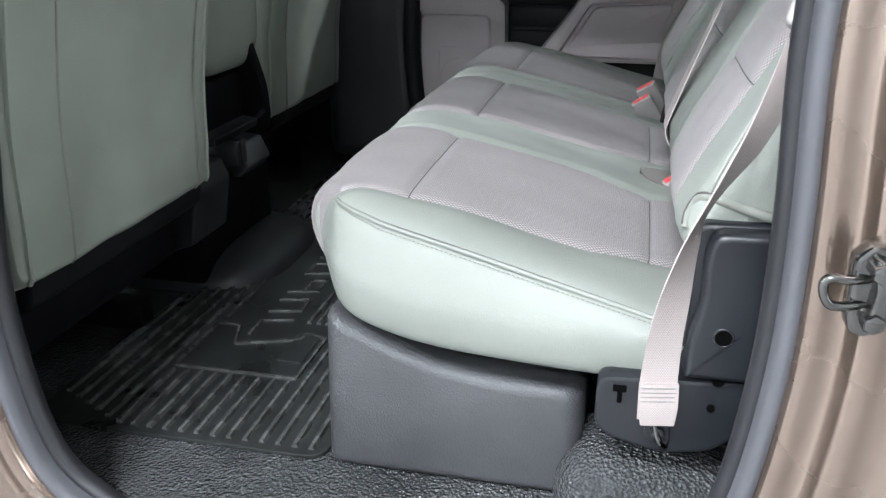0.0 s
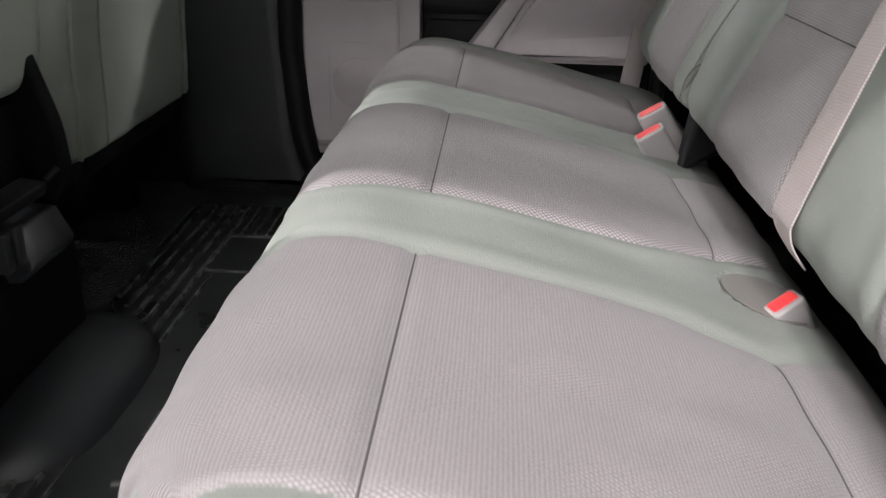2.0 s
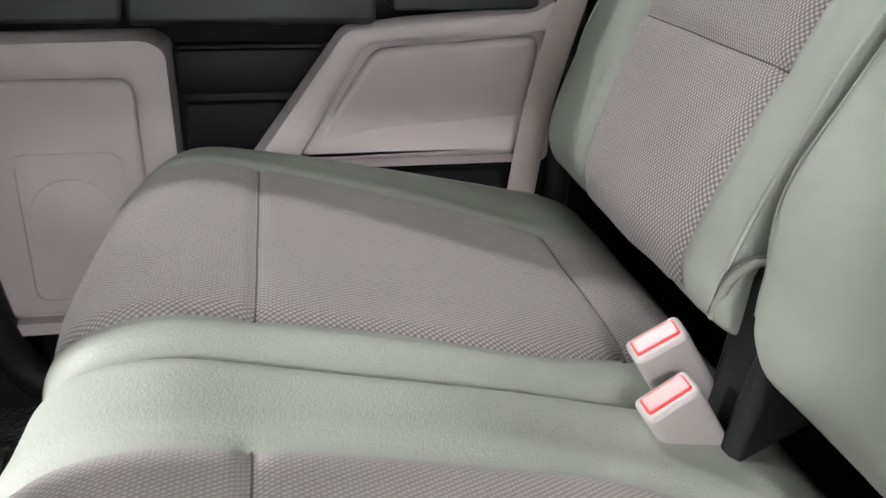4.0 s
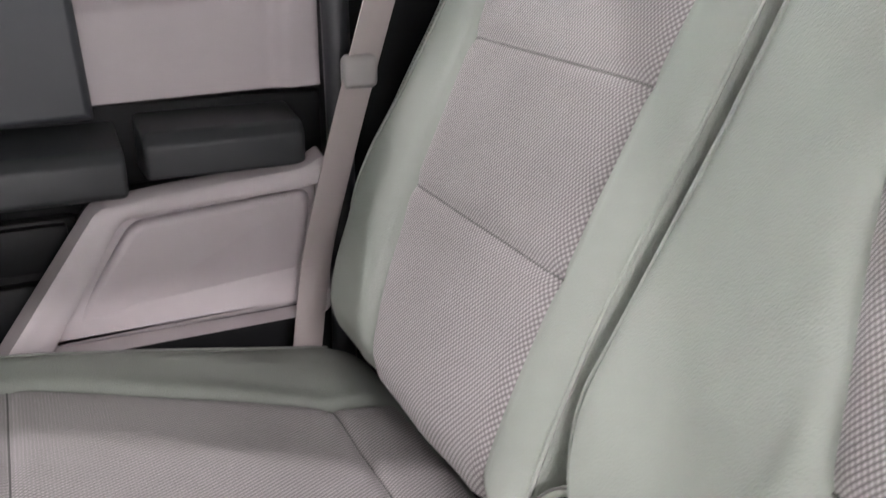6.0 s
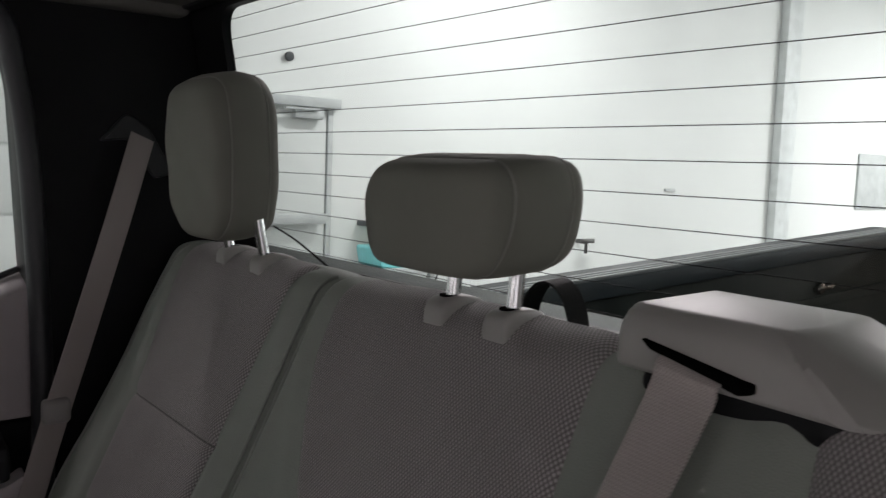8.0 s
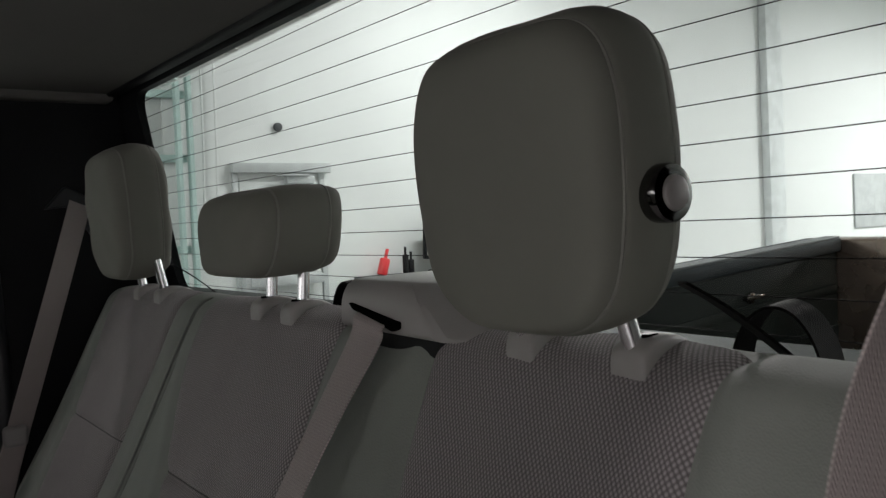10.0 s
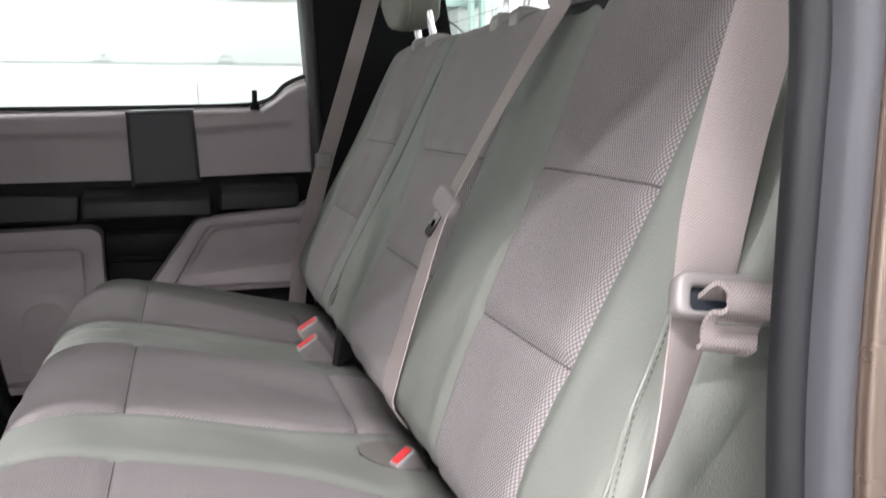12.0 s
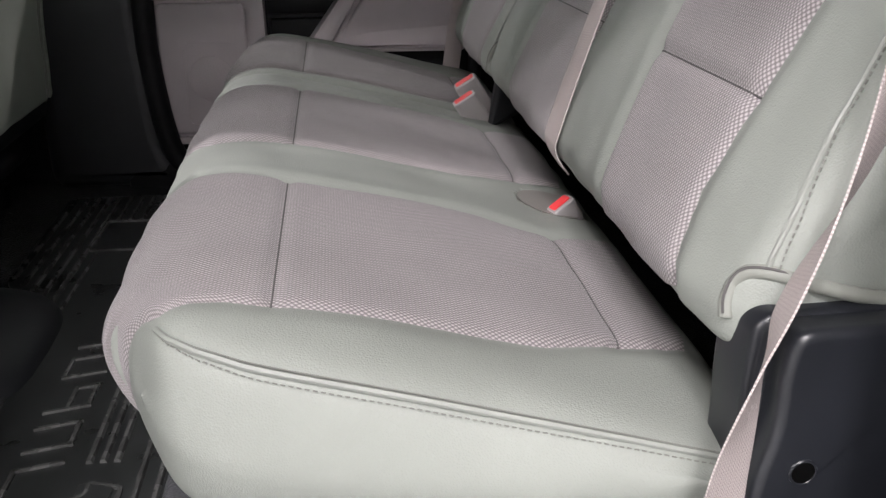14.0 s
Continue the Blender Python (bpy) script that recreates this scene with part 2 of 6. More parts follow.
def box(x0, x1, y0, y1, z0, z1, bevel=0.004, seg=2, m=None):
    if bevel:
        bevel = min(bevel, 0.45 * min(abs(x1 - x0), abs(y1 - y0), abs(z1 - z0)))
        bm = prism(round_poly([(x0, y0), (x1, y0), (x1, y1), (x0, y1)], bevel, max(2, seg)), z0, z1, "z", bevel, seg)
    else:
        bm = bmesh.new()
        bmesh.ops.create_cube(bm, size=1)
        bmesh.ops.transform(bm, matrix=Matrix.LocRotScale(((x0 + x1) / 2, (y0 + y1) / 2, (z0 + z1) / 2), None, (abs(x1 - x0), abs(y1 - y0), abs(z1 - z0))), verts=bm.verts)
    if m:
        bmesh.ops.transform(bm, matrix=m, verts=bm.verts)
    return bm


def cyl(r, a, b, seg=20, bevel=0.0, r2=None):
    a, b = Vector(a), Vector(b)
    bm = bmesh.new()
    bmesh.ops.create_cone(bm, cap_ends=True, segments=seg, radius1=r, radius2=r if r2 is None else r2, depth=(b - a).length)
    if bevel:
        ring = [e for e in bm.edges if len(e.link_faces) == 2 and any(len(f.verts) > 4 for f in e.link_faces)]
        bmesh.ops.bevel(bm, geom=ring, offset=bevel, segments=2, profile=0.5, affect="EDGES")
    rot = (b - a).to_track_quat("Z", "Y").to_matrix().to_4x4()
    bmesh.ops.transform(bm, matrix=Matrix.Translation((a + b) / 2) @ rot, verts=bm.verts)
    return bm


def merge(*bms):
    out = bmesh.new()
    for b in bms:
        me = bpy.data.meshes.new("tmp")
        b.to_mesh(me)
        b.free()
        out.from_mesh(me)
        bpy.data.meshes.remove(me)
    return out


def round_poly(pts, r, n=4):
    """Rounds the corners of a closed outline; r is one radius or one for each corner."""
    out = []
    k = len(pts)
    for i, p in enumerate(pts):
        p, a, b = Vector(p), Vector(pts[i - 1]), Vector(pts[(i + 1) % k])
        rr = r[i] if isinstance(r, (list, tuple)) else r
        da, db = (a - p), (b - p)
        d = min(rr, da.length * 0.49, db.length * 0.49)
        pa, pb = p + da.normalized() * d, p + db.normalized() * d
        for j in range(n + 1):
            t = j / n
            out.append(tuple((1 - t) ** 2 * pa + 2 * t * (1 - t) * p + t * t * pb))
    return out


def inset_outline(outline, d):
    """The outline moved inwards by d along its corner normals."""
    p = np.array(outline, float)
    a, b = p - np.roll(p, 1, 0), np.roll(p, -1, 0) - p
    area = (p[:, 0] * np.roll(p[:, 1], -1) - np.roll(p[:, 0], -1) * p[:, 1]).sum()
    sg = 1 if area > 0 else -1
    na, nb = [np.stack([-v[:, 1], v[:, 0]], 1) / (np.linalg.norm(v, axis=1)[:, None] + 1e-9) * sg for v in (a, b)]
    n = na + nb
    n /= np.maximum((n * n).sum(1, keepdims=True) / 2, 0.35)
    q = p + d * n
    for _ in range(12):
        e = np.roll(q, -1, 0) - q
        for i in np.nonzero((e * b).sum(1) < 0)[0]:
            j = (i + 1) % len(q)
            q[i] = q[j] = (q[i] + q[j]) / 2
    return q


def prism(outline, d0, d1, axis="y", bevel=0.004, seg=2):
    """An outline in the plane across the axis, made thick along it, with rounded edges."""
    def place(a, b, d):
        return {"y": (a, d, b), "x": (d, a, b), "z": (a, b, d)}[axis]
    pts = [tuple(p) for i, p in enumerate(outline) if (Vector(p) - Vector(outline[i - 1])).length > 1e-6]
    sg = 1 if d1 > d0 else -1
    bevel = min(bevel, abs(d1 - d0) * 0.45)
    rows = [(0.0, d0), (0.0, d1)]
    if bevel:
        steps = [math.pi / 2 * k / seg for k in range(seg + 1)]
        rows = [(bevel * (1 - math.sin(a)), d0 + sg * bevel * (1 - math.cos(a))) for a in steps]
        rows += [(bevel * (1 - math.sin(a)), d1 - sg * bevel * (1 - math.cos(a))) for a in steps[::-1]]
        rows = [(bevel + 0.0012, d0)] + rows + [(bevel + 0.0012, d1)]
    bm = bmesh.new()
    rings = [[bm.verts.new(place(a, b, d)) for a, b in inset_outline(pts, o)] for o, d in rows]
    bm.faces.new(rings[0]), bm.faces.new(rings[-1][::-1])
    for r0, r1 in zip(rings, rings[1:]):
        for i in range(len(r0)):
            j = (i + 1) % len(r0)
            bm.faces.new((r0[i], r1[i], r1[j], r0[j]))
    bmesh.ops.remove_doubles(bm, verts=bm.verts, dist=2e-5)
    bmesh.ops.recalc_face_normals(bm, faces=bm.faces)
    bmesh.ops.triangulate(bm, faces=[f for f in bm.faces if len(f.verts) > 4])
    return bm


def spline(pts, n=8, closed=False):
    p = np.array(pts, float)
    k = len(p)
    out = []
    for i in range(k if closed else k - 1):
        if closed:
            a, b, c, d = p[(i - 1) % k], p[i], p[(i + 1) % k], p[(i + 2) % k]
        else:
            a, b, c, d = p[max(i - 1, 0)], p[i], p[i + 1], p[min(i + 2, k - 1)]
        for t in np.arange(n) / n:
            out.append(0.5 * (2 * b + (c - a) * t + (2 * a - 5 * b + 4 * c - d) * t**2 + (3 * b - a - 3 * c + d) * t**3))
    if not closed:
        out.append(p[-1])
    return np.array(out)


def grid(name, pts, uv=None, wrap_u=False, wrap_v=False, caps=False, weld=False):
    """A mesh over an n x m array of places; caps close the first and last row."""
    n, m = pts.shape[:2]
    faces, uvs = [], []
    for i in range(n if wrap_u else n - 1):
        for j in range(m if wrap_v else m - 1):
            i2, j2 = (i + 1) % n, (j + 1) % m
            faces.append((i * m + j, i2 * m + j, i2 * m + j2, i * m + j2))
            if uv is not None:
                uvs += [uv[i, j], uv[i2, j], uv[i2, j2], uv[i, j2]]
    if caps in (True, "first"):
        faces.append(tuple(range(m)))
        if uv is not None:
            uvs += [uv[0, j] for j in range(m)]
    if caps in (True, "last"):
        faces.append(tuple((n - 1) * m + j for j in range(m))[::-1])
        if uv is not None:
            uvs += [uv[n - 1, m - 1 - j] for j in range(m)]
    me = bpy.data.meshes.new(name)
    me.from_pydata(pts.reshape(-1, 3).tolist(), [], faces)
    if uv is not None:
        layer = me.uv_layers.new(name="UVMap")
        layer.data.foreach_set("uv", np.array(uvs, np.float32).ravel())
    me.update()
    bm = bmesh.new()
    bm.from_mesh(me)
    if weld:
        bmesh.ops.remove_doubles(bm, verts=bm.verts, dist=1e-6)
    bmesh.ops.recalc_face_normals(bm, faces=bm.faces)
    bm.to_mesh(me)
    bm.free()
    return me


def tube(path, r, seg=8, closed=False):
    """A round cord along a path."""
    p = np.array(path, float)
    n = len(p)
    tan = (np.roll(p, -1, 0) - np.roll(p, 1, 0)) if closed else np.gradient(p, axis=0)
    tan /= np.linalg.norm(tan, axis=1)[:, None] + 1e-12
    up = np.array([0.31, 0.2, 0.93])
    side = np.cross(tan, up)
    side /= np.linalg.norm(side, axis=1)[:, None] + 1e-12
    top = np.cross(side, tan)
    a = np.linspace(0, 2 * np.pi, seg, endpoint=False)
    pts = p[:, None] + r * (np.cos(a)[None, :, None] * side[:, None] + np.sin(a)[None, :, None] * top[:, None])
    return grid("tube", pts, None, closed, True, not closed)


def ribbon(path, across, width, thick=0.0014, n=10, bow=0.0):
    """A strap along a path; across gives its width direction at each path point."""
    p, w = spline(path, n), spline(across, n)
    wid = spline([[v] for v in width], n)[:, 0] if isinstance(width, (list, tuple)) else np.full(len(p), width)
    tan = np.gradient(p, axis=0)
    tan /= np.linalg.norm(tan, axis=1)[:, None]
    w = w - (w * tan).sum(1)[:, None] * tan
    w /= np.linalg.norm(w, axis=1)[:, None]
    nor = np.cross(tan, w)
    length = np.r_[0, np.cumsum(np.linalg.norm(np.diff(p, axis=0), axis=1))]
    vs = np.linspace(-0.5, 0.5, 9)
    ring = [(v, 0.5) for v in vs] + [(v, -0.5) for v in vs[::-1]]
    pts = np.stack([p + (v * wid)[:, None] * w + (h * thick + bow * (0.25 - v * v))* nor for v, h in ring], 1)
    uv = np.stack([np.stack([length, v * wid], 1) for v, h in ring], 1)
    return grid("ribbon", pts, uv, False, True, True)


def cushion_ball(cx, cy, cz, sx, sy, sz, e1=0.32, e2=0.32, n=28, shape=None):
    """A padded block: a superellipsoid with half sizes sx, sy, sz."""
    th = np.linspace(-np.pi / 2, np.pi / 2, n)
    ph = np.linspace(-np.pi, np.pi, 2 * n, endpoint=False)
    f = lambda v, e: np.sign(v) * np.abs(v) ** e  # noqa: E731
    t, p = np.meshgrid(th, ph, indexing="ij")
    x, y, z = f(np.cos(t), e1) * f(np.cos(p), e2), f(np.cos(t), e1) * f(np.sin(p), e2), f(np.sin(t), e1)
    pts = np.stack([x * sx, y * sy, z * sz], -1)
    if shape:
        pts = shape(pts, x, y, z)
    pts = pts + np.array([cx, cy, cz])
    return grid("pad", pts, pts[..., 1:], False, True, True)


# ---------------------------------------------------------------- garage round the truck
GROUND = -0.78
lone("ground", box(-7, 13, -5.2, 5.7, GROUND - 0.2, GROUND, 0), CONCRETE, "grey concrete garage floor under the truck", "floor", kind="structure")
lone("ceiling", box(-7, 13, -5.2, 5.7, 3.6, 3.75, 0), CEILW, "white garage ceiling", "ceiling", kind="structure")
# Unseen closing wall, toned grey to cut light bounced into the cab.
lone("wall_south", box(-7, 13, -5.3, -5.1, GROUND, 3.6, 0), WALL_DIM, "unseen grey garage wall, toned to dim bounced light", "wall", kind="structure")
lone("wall_west", box(-7.2, -7, -5.1, 5.7, GROUND, 3.6, 0), WALLW, "white painted garage wall", "wall", kind="structure")
lone("wall_east", box(13, 13.2, -5.1, 5.7, GROUND, 3.6, 0), WALLW, "white painted garage wall", "wall", kind="structure")
WY = 5.5
lone("wall_north", merge(box(2.1, 13, WY, WY + 0.2, GROUND, 3.6, 0), box(-7, -4.6, WY, WY + 0.2, GROUND, 3.6, 0), box(-4.6, 2.1, WY, WY + 0.2, 2.75, 3.6, 0)), WALLW,
     "white painted garage wall with a door and a shelf", "wall", kind="structure")

# sectional overhead door
gd = thing("garage_door", (-1.2, WY, GROUND), "closed white sectional overhead garage door", "garage door", kind="structure")
zs = [GROUND, -0.14, 0.28, 0.70, 1.09, 1.50, 1.92, 2.34, 2.75]
for z0, z1 in zip(zs, zs[1:]):
    p = wpart("panel", merge(box(-4.6, 2.1, WY + 0.01, WY + 0.05, z0 + 0.012, z1 - 0.004, 0.006), box(-4.6, 2.1, WY + 0.025, WY + 0.05, z0 - 0.003, z0 + 0.014, 0)), DOORW, gd)
    for hx in (-2.3, -0.26, 0.5, 1.28):
        under(part("hinge", merge(box(hx - 0.045, hx + 0.045, WY - 0.004, WY + 0.012, z0 + 0.02, z0 + 0.05, 0.003), box(hx - 0.02, hx + 0.02, WY - 0.012, WY + 0.012, z0 + 0.05, z0 + 0.075, 0.003)), GREYP), p)
wpart("pull_plate", box(-0.09, 0.31, WY - 0.003, WY + 0.012, 0.80, 1.0, 0.004), DOORW, gd)
for tx in (2.16, 2.24):
    lone("door_track", box(tx, tx + 0.03, WY - 0.10, WY - 0.04, GROUND, 2.6, 0.004), TEALP, "pale green steel vertical door track", "track", "door tracks")
for z in (0.9, 1.5, 1.92, 2.4):
    lone("track_bracket", box(1.85, 2.24, WY - 0.04, WY - 0.005, z, z + 0.05, 0.003), TEALP, "pale green steel track bracket on the wall", "bracket", "track brackets")
for i, cx in enumerate((2.36, 2.45)):
    lone("pull_cord", tube([(cx, WY - 0.05, 2.6), (cx - 0.01, WY - 0.05, 1.6), (cx - 0.03, WY - 0.05, 0.98)], 0.008), WHITEP, "hanging white pull cord beside the door", "cord", "pull cords")
lone("wall_switch", box(2.36, 2.42, WY - 0.04, WY, 0.89, 1.02, 0.006), SHELFM, "small black wall switch box", "switch")
lone("smoke_sensor", cyl(0.032, (2.91, WY - 0.03, 1.755), (2.91, WY, 1.755), 20, 0.008), SHELFM, "round black sensor on the white wall", "sensor")

door = thing("door_1", (2.9, WY, GROUND), "closed white steel door with a closer and push bar", "door", kind="structure")
wpart("door_leaf", box(2.60, 3.2, WY - 0.02, WY + 0.03, GROUND, 1.40, 0.004), DOORW, door)
wpart("door_frame", merge(box(2.54, 3.29, WY - 0.07, WY, 1.43, 1.50, 0.006), box(2.55, 2.59, WY - 0.03, WY, GROUND, 1.43, 0.004), box(3.21, 3.25, WY - 0.03, WY, GROUND, 1.43, 0.004)), GREYP, door)
wpart("door_closer", merge(box(2.93, 3.15, WY - 0.08, WY - 0.02, 1.35, 1.41, 0.01), box(2.85, 3.1, WY - 0.10, WY - 0.07, 1.405, 1.42, 0.003)), GREYP, door)
wpart("push_bar", merge(box(2.62, 3.18, WY - 0.10, WY - 0.06, 0.64, 0.71, 0.01), box(2.58, 2.66, WY - 0.09, WY - 0.02, 0.60, 0.74, 0.008)), GREYP, door)
lone("downpipe", box(8.66, 8.95, WY - 0.10, WY, GROUND, 3.6, 0.02), COLM, "pale grey steel column against the white wall", "column")
lone("wall_hatch", box(10.5, 11.3, WY - 0.03, WY, 0.75, 1.42, 0.02), GREYP, "grey panel on the white wall", "panel")
lone("wall_tap", merge(cyl(0.02, (5.75, WY - 0.1, 0.46), (5.75, WY, 0.46), 12), box(5.66, 5.84, WY - 0.13, WY - 0.09, 0.45, 0.49, 0.006), cyl(0.015, (5.75, WY - 0.11, 0.46), (5.75, WY - 0.11, 0.36), 10)), GALV, "small metal tap on the white wall", "tap")
lone("wall_outlet", box(6.9, 7.05, WY - 0.02, WY, 0.91, 0.94, 0.003), GREYP, "small grey outlet plate on the wall", "outlet")

shelf = thing("wall_shelf", (4.3, WY, 0.64), "dark wall shelf on thin black braces", "shelf")
wpart("board", box(3.48, 5.03, WY - 0.2, WY, 0.62, 0.655, 0.004), SHELFM, shelf)
posts = (3.60, 3.88, 4.165, 4.43, 4.72, 5.02)
for px, sx in zip(posts, posts[1:]):
    wpart("brace", merge(box(sx - 0.011, sx + 0.011, WY - 0.03, WY - 0.006, 0.38, 0.62, 0.002), cyl(0.009, (px, WY - 0.018, 0.615), (sx - 0.01, WY - 0.018, 0.39), 8)), SHELFM, shelf)
wpart("end_rail", box(5.005, 5.03, WY - 0.2, WY - 0.01, 0.655, 0.75, 0.003), SHELFM, shelf)

mon = thing("monitor", (4.25, WY - 0.12, 0.655), "black desktop monitor with a lit document on the shelf", "monitor")
mt = Matrix.Translation((4.25, WY - 0.12, 0.91)) @ pose(0, 0, 0, 0, 3, 6)
wpart("bezel", box(-0.22, 0.22, -0.02, 0.02, -0.165, 0.165, 0.008, 2, mt), BLACK, mon)
wpart("screen", box(-0.205, 0.205, -0.025, -0.021, -0.14, 0.148, 0, 2, mt), SCREEN, mon)
wpart("page", box(-0.10, 0.10, -0.0275, -0.0255, -0.12, 0.06, 0, 2, mt), PAGE, mon, "cream document page")
for bx, bz, bw, bh in ((-0.045, 0.105, 0.09, 0.018), (-0.10, 0.068, 0.16, 0.006), (-0.03, 0.03, 0.07, 0.005), (-0.06, 0.0, 0.12, 0.004), (-0.09, -0.06, 0.04, 0.04), (0.06, -0.05, 0.03, 0.01)):
    wpart("text_bar", box(bx, bx + bw, -0.0305, -0.028, bz, bz + bh, 0, 2, mt), SHELFM, mon)
wpart("stand", merge(box(4.21, 4.29, WY - 0.12, WY - 0.09, 0.66, 0.78, 0.004), box(4.12, 4.38, WY - 0.18, WY - 0.05, 0.655, 0.668, 0.004)), BLACK, mon)
lone("white_crate", merge(box(4.62, 4.98, WY - 0.17, WY - 0.03, 0.656, 0.80, 0.01), *[box(4.64 + 0.05 * i, 4.665 + 0.05 * i, WY - 0.176, WY - 0.165, 0.68, 0.78, 0) for i in range(7)]), WHITEP, "white slatted plastic crate on the shelf", "crate")
lone("yellow_tool", merge(box(4.10, 4.24, WY - 0.19, WY - 0.13, 0.656, 0.695, 0.01), box(4.22, 4.36, WY - 0.18, WY - 0.15, 0.656, 0.676, 0.006)), YELLOW, "yellow hand tool lying on the shelf", "tool")
lone("white_tub", cyl(0.05, (4.5, WY - 0.13, 0.656), (4.5, WY - 0.13, 0.75), 18, 0.008), WHITEP, "small white plastic tub on the shelf", "tub")
lone("spray_bottle", merge(cyl(0.04, (3.66, WY - 0.1, 0.656), (3.70, WY - 0.1, 0.78), 14, 0.01), cyl(0.013, (3.70, WY - 0.1, 0.78), (3.72, WY - 0.1, 0.85), 10)), RED, "red plastic bottle leaning on the shelf", "bottle")
for dx, dz in ((3.88, 0.86), (3.93, 0.82)):
    lone("dark_bottle", merge(cyl(0.024, (dx, WY - 0.1, 0.656), (dx, WY - 0.1, dz - 0.06), 14, 0.008), cyl(0.010, (dx, WY - 0.1, dz - 0.06), (dx, WY - 0.1, dz), 10)), BLACK, "black plastic bottle standing on the shelf", "bottle", "bottles on the shelf")
for i, cx in enumerate((3.96, 4.0, 4.05)):
    lone("hanging_cable", tube(spline([(cx, WY - 0.21, 0.64), (cx - 0.02, WY - 0.22, 0.5), (cx + 0.03, WY - 0.20, 0.3), (cx + 0.05, WY - 0.1, 0.05), (cx + 0.02, WY - 0.06, GROUND)], 6), 0.006, 6), BLACK, "thin black cable hanging from the shelf", "cable", "hanging cables")
lone("storage_tub", prism(round_poly([(3.41, 0.36), (3.66, 0.36), (3.69, 0.50), (3.38, 0.50)], 0.03), WY - 0.45, WY - 0.15, "y", 0.01), CYAN, "pale blue plastic tub on a stool", "tub")
lone("yellow_can", cyl(0.055, (3.51, WY - 0.28, 0.50), (3.51, WY - 0.28, 0.63), 18, 0.01), YELLOW, "yellow can standing in a tub", "can")
lone("green_bag", cushion_ball(3.71, WY - 0.28, 0.45, 0.095, 0.08, 0.09, 0.7, 0.7, 14), GREEN, "crumpled lime green bag on a stool", "bag")
lone("tub_stool", merge(box(3.36, 3.86, WY - 0.5, WY - 0.1, 0.32, 0.36, 0.005), *[box(a, a + 0.04, b, b + 0.04, GROUND, 0.32, 0.004) for a in (3.38, 3.80) for b in (WY - 0.48, WY - 0.16)]), GREYP, "grey steel stool under a plastic tub", "stool")

# No fixture is in view; a body and diffuser stand at every light above.
for lx, ly, watts, long in LAMPS:
    lamp = thing("unseen_ceiling_lamp", (lx, ly, 3.6), "unseen white rectangular ceiling light, placed for the lighting", "ceiling lamp", "garage ceiling lamps")
    hl = long / 2 + 0.05
    wpart("frame", merge(box(lx - hl, lx + hl, ly - 0.17, ly - 0.14, 3.45, 3.6, 0.004), box(lx - hl, lx + hl, ly + 0.14, ly + 0.17, 3.45, 3.6, 0.004)), WHITEP, lamp)
    wpart("diffuser", box(lx - hl + 0.01, lx + hl - 0.01, ly - 0.14, ly + 0.14, 3.46, 3.5, 0.004), LAMPM, lamp)

# ---------------------------------------------------------------- truck cab shell
FZ = 0.105
lone("floor", box(-1.5, 0.86, -0.10, 1.66, FZ - 0.05, FZ, 0.006), FLOORV, "black pebbled vinyl truck cab floor", "floor", kind="structure")
# rear bulkhead with the window opening
BX = 0.80
lone("wall_rear", merge(box(BX, BX + 0.06, -0.14, 1.63, 0.05, 0.915, 0.005)), BLACK,
     "black trimmed rear wall of the cab", "wall", kind="structure")

win = thing("window_1", (0.76, 0.745, 0.92), "rear window with thin black heating lines", "window", kind="structure")
GB, GT = (0.80, 0.905), (0.735, 1.275)


def on_glass(y, z, d=0.0):
    f = (z - GB[1]) / (GT[1] - GB[1])
    return (GB[0] + (GT[0] - GB[0]) * f + d, y, z)


def glass_sheet(outline, d0, d1):
    bm = bmesh.new()
    lo = [bm.verts.new(on_glass(y, z, d0)) for y, z in outline]
    hi = [bm.verts.new(on_glass(y, z, d1)) for y, z in outline]
    bm.faces.new(lo), bm.faces.new(hi[::-1])
    for i in range(len(lo)):
        j = (i + 1) % len(lo)
        bm.faces.new((lo[i], hi[i], hi[j], lo[j]))
    return bm


def rim(outer, inner, d0, d1, place):
    """A flat frame between two outlines with as many corners, made thick."""
    bm = bmesh.new()
    k = len(outer)
    rings = [[bm.verts.new(place(a, b, d)) for a, b in ol] for ol, d in ((outer, d0), (inner, d0), (inner, d1), (outer, d1))]
    for r0, r1 in zip(rings, rings[1:] + rings[:1]):
        for i in range(k):
            j = (i + 1) % k
            bm.faces.new((r0[i], r0[j], r1[j], r1[i]))
    bmesh.ops.recalc_face_normals(bm, faces=bm.faces)
    return bm


g_out = round_poly([(-0.14, 0.88), (1.63, 0.88), (1.63, 1.33), (-0.14, 1.33)], 0.05, 6)
g_in = round_poly([(0.045, 0.915), (1.447, 0.915), (1.447, 1.278), (0.045, 1.278)], 0.045, 6)
pane = wpart("pane", glass_sheet(g_out, 0.0, 0.004), GLASS, win)
pane.visible_shadow = False
wpart("window_frame", rim(g_out, g_in, -0.006, 0.008, on_glass), BLACK, win, "black rubber window surround")
for i in range(13):
    z = 0.930 + 0.0275 * i
    a, b = on_glass(0.06, z, -0.0008), on_glass(1.43, z, -0.0008)
    under(part("heating_line", tube([a, tuple(np.mean([a, b], 0)), b], 0.00045, 5), BLACK), pane)

# headliner and roof
lone("headliner", box(-1.5, 0.72, -0.08, 1.57, 1.287, 1.32, 0.01), LINER, "dark woven cab headliner", "ceiling", kind="structure")
lone("roof_panel", box(-1.5, 0.86, -0.16, 1.65, 1.325, 1.37, 0.02, 3), PAINT, "bronze painted truck roof", "roof", kind="structure")
lone("rear_header", box(0.70, 0.722, -0.08, 1.55, 1.282, 1.30, 0.004), BLACK, "black trim strip over the rear window", "trim", kind="structure")
